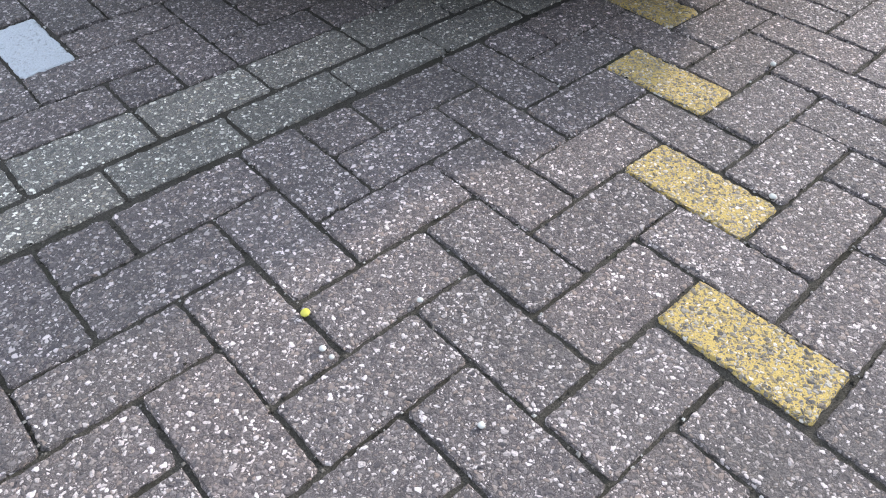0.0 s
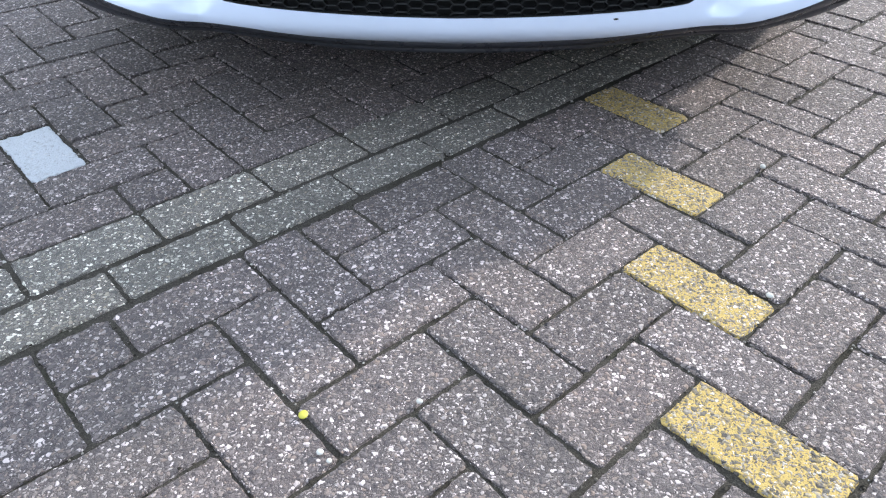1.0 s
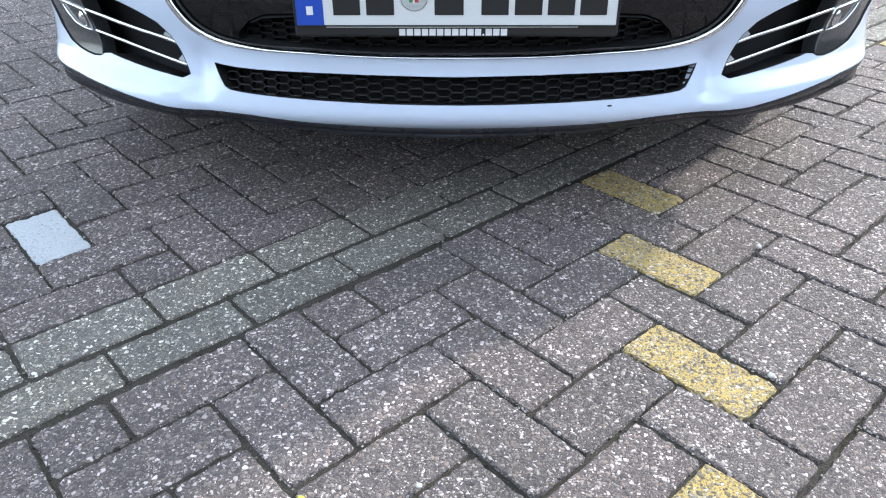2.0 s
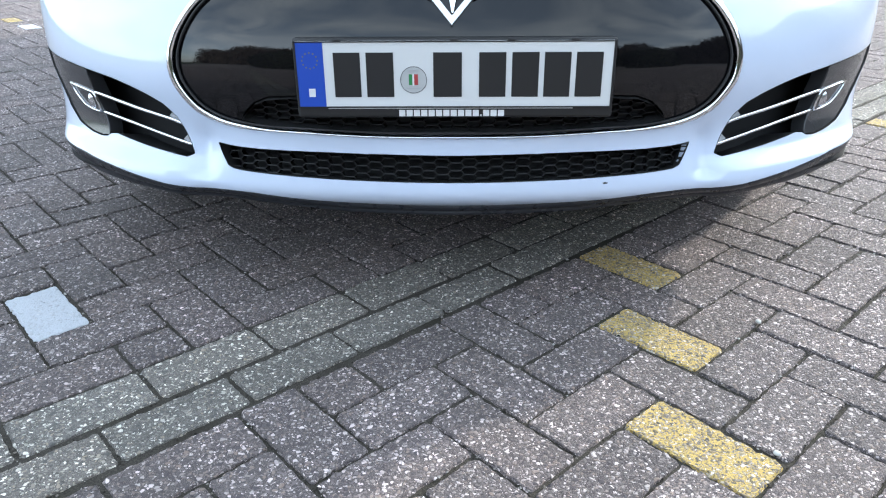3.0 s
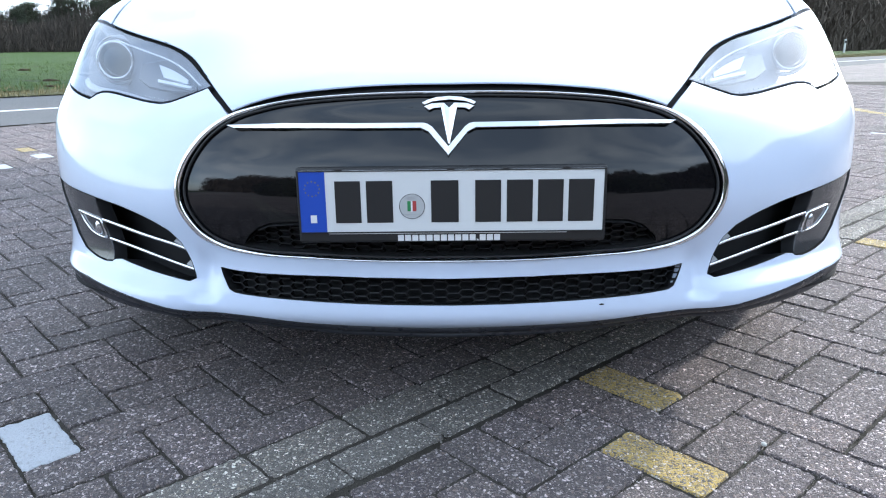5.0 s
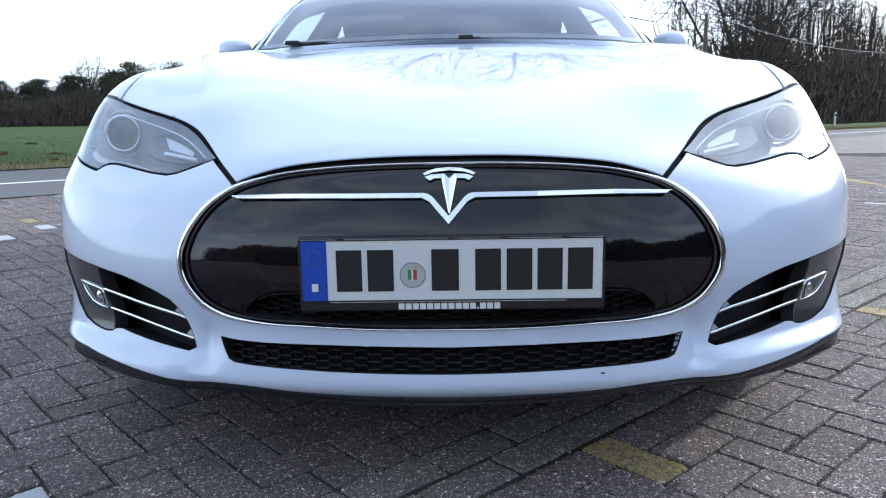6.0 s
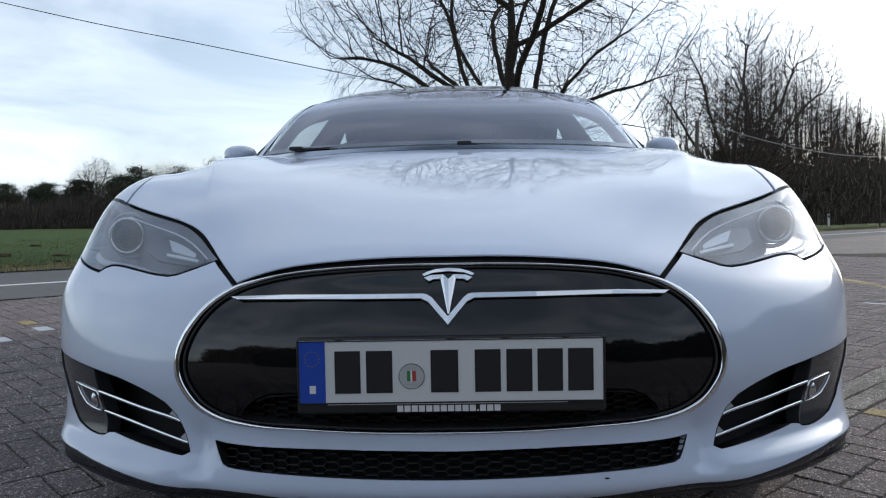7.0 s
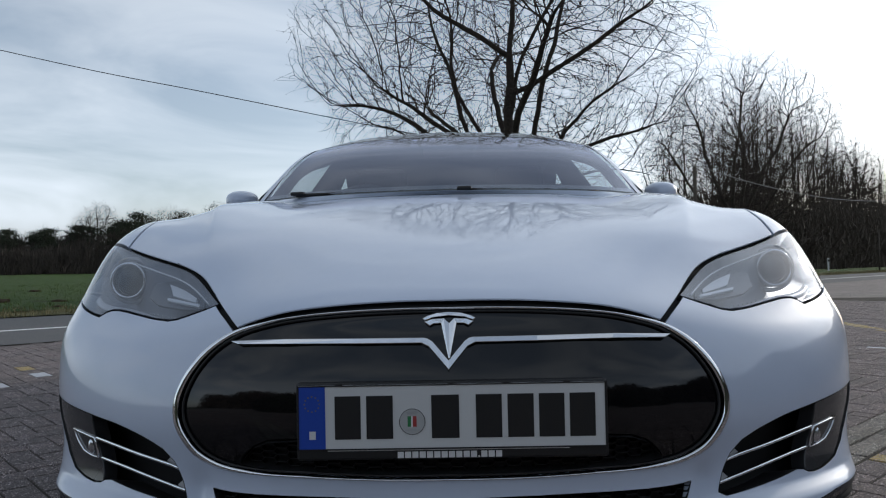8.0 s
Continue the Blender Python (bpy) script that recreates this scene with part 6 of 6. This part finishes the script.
for i in range(9):
    p = Vector((-26 + 6.2 * i + rng.gauss(0, 1), -24 + rng.gauss(0, 2.5), 0))
    s = rng.uniform(0.6, 0.8)
    made = copy_thing(builds[rng.choice((0, 1))], Matrix.Translation(p) @ Matrix.Rotation(rng.uniform(0, math.tau), 4, "Z"))
    made.scale = (s, s, s)


def shrub(x, y, wide, deep, high, seed):
    """A clipped evergreen shrub: stems and a rounded shell of small leaf scraps."""
    rng = random.Random(seed)
    bush = thing("shrub", "rounded dark evergreen shrub behind the lot, mirrored in the car", "shrub", Matrix.Translation((x, y, 0)), "shrubs")
    stems = Twigs(5)
    for _ in range(7):
        t = rng.uniform(0, math.tau)
        out = Vector((math.cos(t) * wide * 0.3, math.sin(t) * deep * 0.3, 0))
        stems.add([Vector((0, 0, -0.05)) + out * 0.2, out * 0.6 + Vector((0, 0, high * 0.4)), out + Vector((0, 0, high * 0.8))], [0.05, 0.035, 0.012])
    part("stem", mesh("stem", stems.v, stems.f, M["wood_bark"], True), bush)
    verts, faces = [], []
    for _ in range(5200):
        d = Vector((rng.gauss(0, 1), rng.gauss(0, 1), rng.gauss(0, 1))).normalized()
        lump = 1 + 0.13 * noise.noise(d * 2.6 + Vector((seed, 0, 0))) - 0.25 * rng.random() ** 2
        p = Vector((d.x * wide * 0.5 * lump, d.y * deep * 0.5 * lump, max(0.02, high * (0.42 + 0.58 * d.z * lump))))
        a = Vector((rng.gauss(0, 1), rng.gauss(0, 1), rng.gauss(0, 1))).normalized() * rng.uniform(0.06, 0.13)
        b = a.cross(d).normalized() * rng.uniform(0.04, 0.08)
        k = len(verts)
        verts += [p - a, p + b, p + a, p - b]
        faces.append((k, k + 1, k + 2, k + 3))
    part("foliage", mesh("foliage", verts, faces, M["needle"]), bush, "dense dark evergreen leaves")


for seed, x, wide, high in ((81, -6.2, 4.4, 2.5), (82, -1.6, 4.6, 2.7), (83, 3.2, 4.6, 2.6), (84, 8.0, 4.6, 2.9)):
    shrub(x, -8.2, wide, 2.4, high, seed)


def cable(name, points, radius, key, label):
    bm = bmesh.new()
    tube(bm, [Vector(p) for p in through_points(points, 60)], radius, 5)
    line = thing(name, label, "cable", group="overhead cables")
    part("wire", bm, line, "", M[key], True)


def pole(x, y, high, radius, label, cross=False):
    stake = thing("wooden_pole" if radius > 0.05 else "thin_post", label, "pole", Matrix.Translation((x, y, 0)), "poles")
    bm = bmesh.new()
    tube(bm, [(0, 0, -0.1), (0, 0, high * 0.5), (0, 0, high)], [radius * 1.15, radius, radius * 0.85], 10)
    part("shaft", bm, stake, "", M["post_wood"], True)
    if cross:
        bm = bmesh.new()
        tube(bm, [(0, 0, high), (0, 0, high + 0.10)], [0.03, 0.02], 8)
        part("insulator", bm, stake, "", M["pale"], True)


cable("overhead_cable", [(-42, 28.7, 15.5), (-19.0, 28.7, 9.83), (-11.4, 28.7, 8.16), (-3.84, 28.7, 6.55), (1.7, 28.7, 5.45)], 0.018, "cable", "thin dark overhead cable sloping down to a pole")
pole(1.7, 28.7, 5.35, 0.11, "wooden pole that carries the overhead cable", True)
pole(-42, 28.7, 15.4, 0.16, "tall wooden pole that carries the overhead cable", True)
cable("overhead_cable", [(11.5, 33.7, 5.35), (14.2, 33.7, 4.47), (17.1, 33.7, 3.80), (20.5, 33.7, 3.52), (26.0, 33.7, 3.75)], 0.011, "pale_cable", "pale sagging cable before the wood")
pole(11.5, 33.7, 5.3, 0.10, "wooden pole at the edge of the wood", True)
pole(26.0, 33.7, 3.7, 0.10, "short wooden pole at the edge of the wood", True)
pole(26.4, 44.5, 2.6, 0.04, "thin weathered post on the verge")
marker = thing("delineator_post", "white roadside delineator post on the verge", "post", Matrix.Translation((24.5, 47.0, 0.02)))
bm = bmesh.new()
block(bm, (0, 0, 0.42), (0.12, 0.10, 0.84))
part("post_body", bm, marker, "", M["pale"], bevel=0.02)
bm = bmesh.new()
block(bm, (0, -0.052, 0.68), (0.122, 0.006, 0.14))
part("black_band", bm, marker, "", M["plate_black"])


# ---- pavers ----
MODULE, TURN, ORIGIN = 0.10525, radians(-46.32), Vector((0.2614, -0.658, 0))
LAY = Matrix.Translation(ORIGIN) @ Matrix.Rotation(TURN, 4, "Z")
JOINT = 0.0060


def paver_mesh(name, long_, wide, material, seed):
    """A paver with chamfered, slightly chipped edges; its long side along x, its face at z = 0."""
    rng = random.Random(seed)
    hx, hy = (long_ - JOINT) / 2, (wide - JOINT) / 2
    cut = 0.005
    ring = []
    for (xa, ya), (xb, yb), k in (((-hx + cut, -hy), (hx - cut, -hy), 22), ((hx, -hy + cut), (hx, hy - cut), 11), ((hx - cut, hy), (-hx + cut, hy), 22), ((-hx, hy - cut), (-hx, -hy + cut), 11)):
        ring += [(xa + (xb - xa) * s / k, ya + (yb - ya) * s / k) for s in range(k + 1)]
    n = len(ring)
    verts = []
    for z, inset, chip in ((-0.03, 0, 0), (-0.0040, 0.0, 0.0007), (0.0, 0.0016, 0.0011)):
        for x, y in ring:
            bite = rng.random() ** 7 * 0.006 if chip > 0.001 else 0
            f = 1 - (inset + bite) / hx, 1 - (inset + bite) / hy
            verts.append((x * f[0] + rng.gauss(0, chip), y * f[1] + rng.gauss(0, chip), z))
    faces = [(r * n + k, r * n + (k + 1) % n, r * n + n + (k + 1) % n, r * n + n + k) for r in (0, 1) for k in range(n)]
    faces.append(tuple(2 * n + k for k in range(n)))
    return mesh(name, verts, faces, material)


def herringbone(i0, i1, j0, j1, keep, phase=0):
    """Cells of a herringbone bond: (i, j, length along i, length along j); cut pieces where keep(i) is False for a half."""
    for i in range(i0, i1):
        for j in range(j0, j1):
            s = (i + j + phase) % 4
            if s == 0:
                if keep(i) and keep(i + 1):
                    yield i, j, 2, 1
                elif keep(i):
                    yield i, j, 1, 1
                elif keep(i + 1):
                    yield i + 1, j, 1, 1
            elif s == 2 and keep(i):
                yield i, j, 1, 2


def laid():
    """Every paver of the lot: centre in the bond's own frame, length along i and j, kind."""
    for i, j, li, lj in herringbone(-60, 140, -150, 130, lambda i: i >= -6):
        kind = "yellow" if (li == 2 and i + j == 0 and i % 2 == 0) else "paver"
        yield i + li / 2, j + lj / 2, li, lj, kind
    for k in range(-75, 70):
        yield -6.55, 2 * k - 1.66 + 1, 0.93, 2, "green"
        yield -7.58, 2 * k - 0.66 + 1, 1.02, 2, "green"
    for p, q, li, lj in herringbone(-130, 0, -150, 130, lambda p: p < 0, 2):
        yield p - 8.1 + li / 2, q - 1.66 + lj / 2, li, lj, "white" if (p, q, li) == (-4, -2, 2) else "paver"


WHITE_AT = [(-2.1183, 2.1742), (-2.7616, 3.5649), (-2.8184, 3.1392), (3.4252, 4.7568), (3.5955, 4.7757)]
YELLOW_AT = [(1.5332, 1.4458), (1.6278, 1.3985), (-3.0265, 3.9054), (-2.8846, 3.7635)] + [(4.4374, 6.0812 + 0.2105 * k) for k in range(9)] + [(8.212, 11.4734 + 0.2105 * k) for k in range(5)]
pavement = thing("pavement", "grey washed-concrete pavers in herringbone bond", "pavement", kind="structure")
shapes, near_count, grains = {}, 0, []
far = {"paver": ([], []), "yellow": ([], []), "white": ([], []), "green": ([], [])}
rng = random.Random(90)
for ci, cj, li, lj, kind in laid():
    c = LAY @ Vector((ci * MODULE, cj * MODULE, 0))
    if not (X0 < c.x < X1 and Y0 < c.y < Y1) or c.dot(ACROSS) > LOT_EDGE:
        continue
    if kind == "paver":
        if li == 2 and any((c.x - x) ** 2 + (c.y - y) ** 2 < 0.0085 for x, y in WHITE_AT):
            kind = "white"
        elif li == 2 and any((c.x - x) ** 2 + (c.y - y) ** 2 < 0.0085 for x, y in YELLOW_AT):
            kind = "yellow"
    turn = TURN + (math.pi / 2 if lj > li else 0) + rng.gauss(0, 0.0035)
    long_, wide = max(li, lj) * MODULE, min(li, lj) * MODULE
    tilt = Euler((rng.gauss(0, 0.006), rng.gauss(0, 0.005), turn))
    spot = c + Vector((rng.gauss(0, 0.0010), rng.gauss(0, 0.0010), min(0.001, max(-0.0025, rng.gauss(-0.001, 0.0011)))))
    m = Matrix.Translation(spot) @ tilt.to_matrix().to_4x4()
    if abs(c.x + 0.05) < 1.55 and -0.97 < c.y < 0.92 and near_count < 300:
        key = (kind, round(long_, 3), round(wide, 3), rng.randrange(6))
        if key not in shapes:
            shapes[key] = paver_mesh("paver", long_, wide, M[kind + "_object"], len(shapes))
        ob = new("paver", shapes[key])
        ob.parent = pavement
        ob.matrix_basis = m
        near_count += 1
        for _ in range(18):
            along_x = rng.random() < long_ / (long_ + wide)
            x, y = (rng.uniform(-0.5, 0.5) * long_, math.copysign(wide / 2, rng.random() - 0.5)) if along_x else (math.copysign(long_ / 2, rng.random() - 0.5), rng.uniform(-0.5, 0.5) * wide)
            grains.append((m @ Vector((x + rng.gauss(0, 0.0028), y + rng.gauss(0, 0.0028), 0)), rng.uniform(0.0009, 0.0030) * (1.5 if rng.random() < 0.06 else 1)))
    else:
        verts, faces = far[kind]
        hx, hy, k = (long_ - JOINT) / 2, (wide - JOINT) / 2, len(verts)
        for z, inset in ((-0.018, 0.0), (-0.003, 0.0), (0.0, 0.0022)):
            verts += [m @ Vector((sx * (hx - inset), sy * (hy - inset), z)) for sx, sy in ((-1, -1), (1, -1), (1, 1), (-1, 1))]
        faces += [(k + r + a, k + r + (a + 1) % 4, k + r + 4 + (a + 1) % 4, k + r + 4 + a) for r in (0, 4) for a in range(4)] + [(k + 8, k + 9, k + 10, k + 11)]
for kind, (verts, faces) in far.items():
    ob = part("pavers_beyond", mesh("pavers_beyond", verts, faces, M[kind + "_island"]), pavement)
    ob["kind"] = "stuff"

# grit along the joints
verts, faces = [], []
for p, r in grains:
    k = len(verts)
    for sx, sy, sz in ((1, 0, 0), (-1, 0, 0), (0, 1, 0), (0, -1, 0), (0, 0, 1), (0, 0, -1)):
        verts.append(p + Vector((sx, sy, sz * 0.7)) * r * rng.uniform(0.7, 1.3) + Vector((0, 0, r * 0.2 - 0.0028)))
    faces += [(k + a, k + b, k + c) for a, b, c in ((0, 2, 4), (2, 1, 4), (1, 3, 4), (3, 0, 4), (2, 0, 5), (1, 2, 5), (3, 1, 5), (0, 3, 5))]
tagged(new("joint_grit", mesh("joint_grit", verts, faces, M["grit"])), "brown and grey grit lying in the paver joints", "grit", kind="stuff")

# small things lying on the pavers
petal = thing("petal", "small yellow petal lying on a paver joint", "petal", Matrix.Translation((-0.1686, -0.6647, 0.003)))
bm = bmesh.new()
bmesh.ops.create_uvsphere(bm, u_segments=10, v_segments=6, radius=0.0062)
for v in bm.verts:
    v.co = Vector((v.co.x, v.co.y * 1.15, v.co.z * 0.45))
part("petal_body", bm, petal, "", M["petal"], True)
for x, y, r in ((0.4784, -0.4197, 0.008), (-0.1393, -0.7186, 0.0065), (-0.0277, -0.6382, 0.006), (0.5872, -0.0489, 0.008), (-0.127, -0.73, 0.005), (0.048, -0.8151, 0.0065)):
    stone = thing("pebble", "small pale pebble lying on the pavers", "pebble", Matrix.Translation((x, y, r * 0.35)), "pebbles")
    bm = bmesh.new()
    bmesh.ops.create_icosphere(bm, subdivisions=2, radius=r * 0.7)
    for v in bm.verts:
        v.co = v.co * (1 + 0.18 * noise.noise(v.co * 180 + Vector((x * 9, y * 7, 0))))
        v.co.z *= 0.65
    part("stone", bm, stone, "", M["pebble"], True)
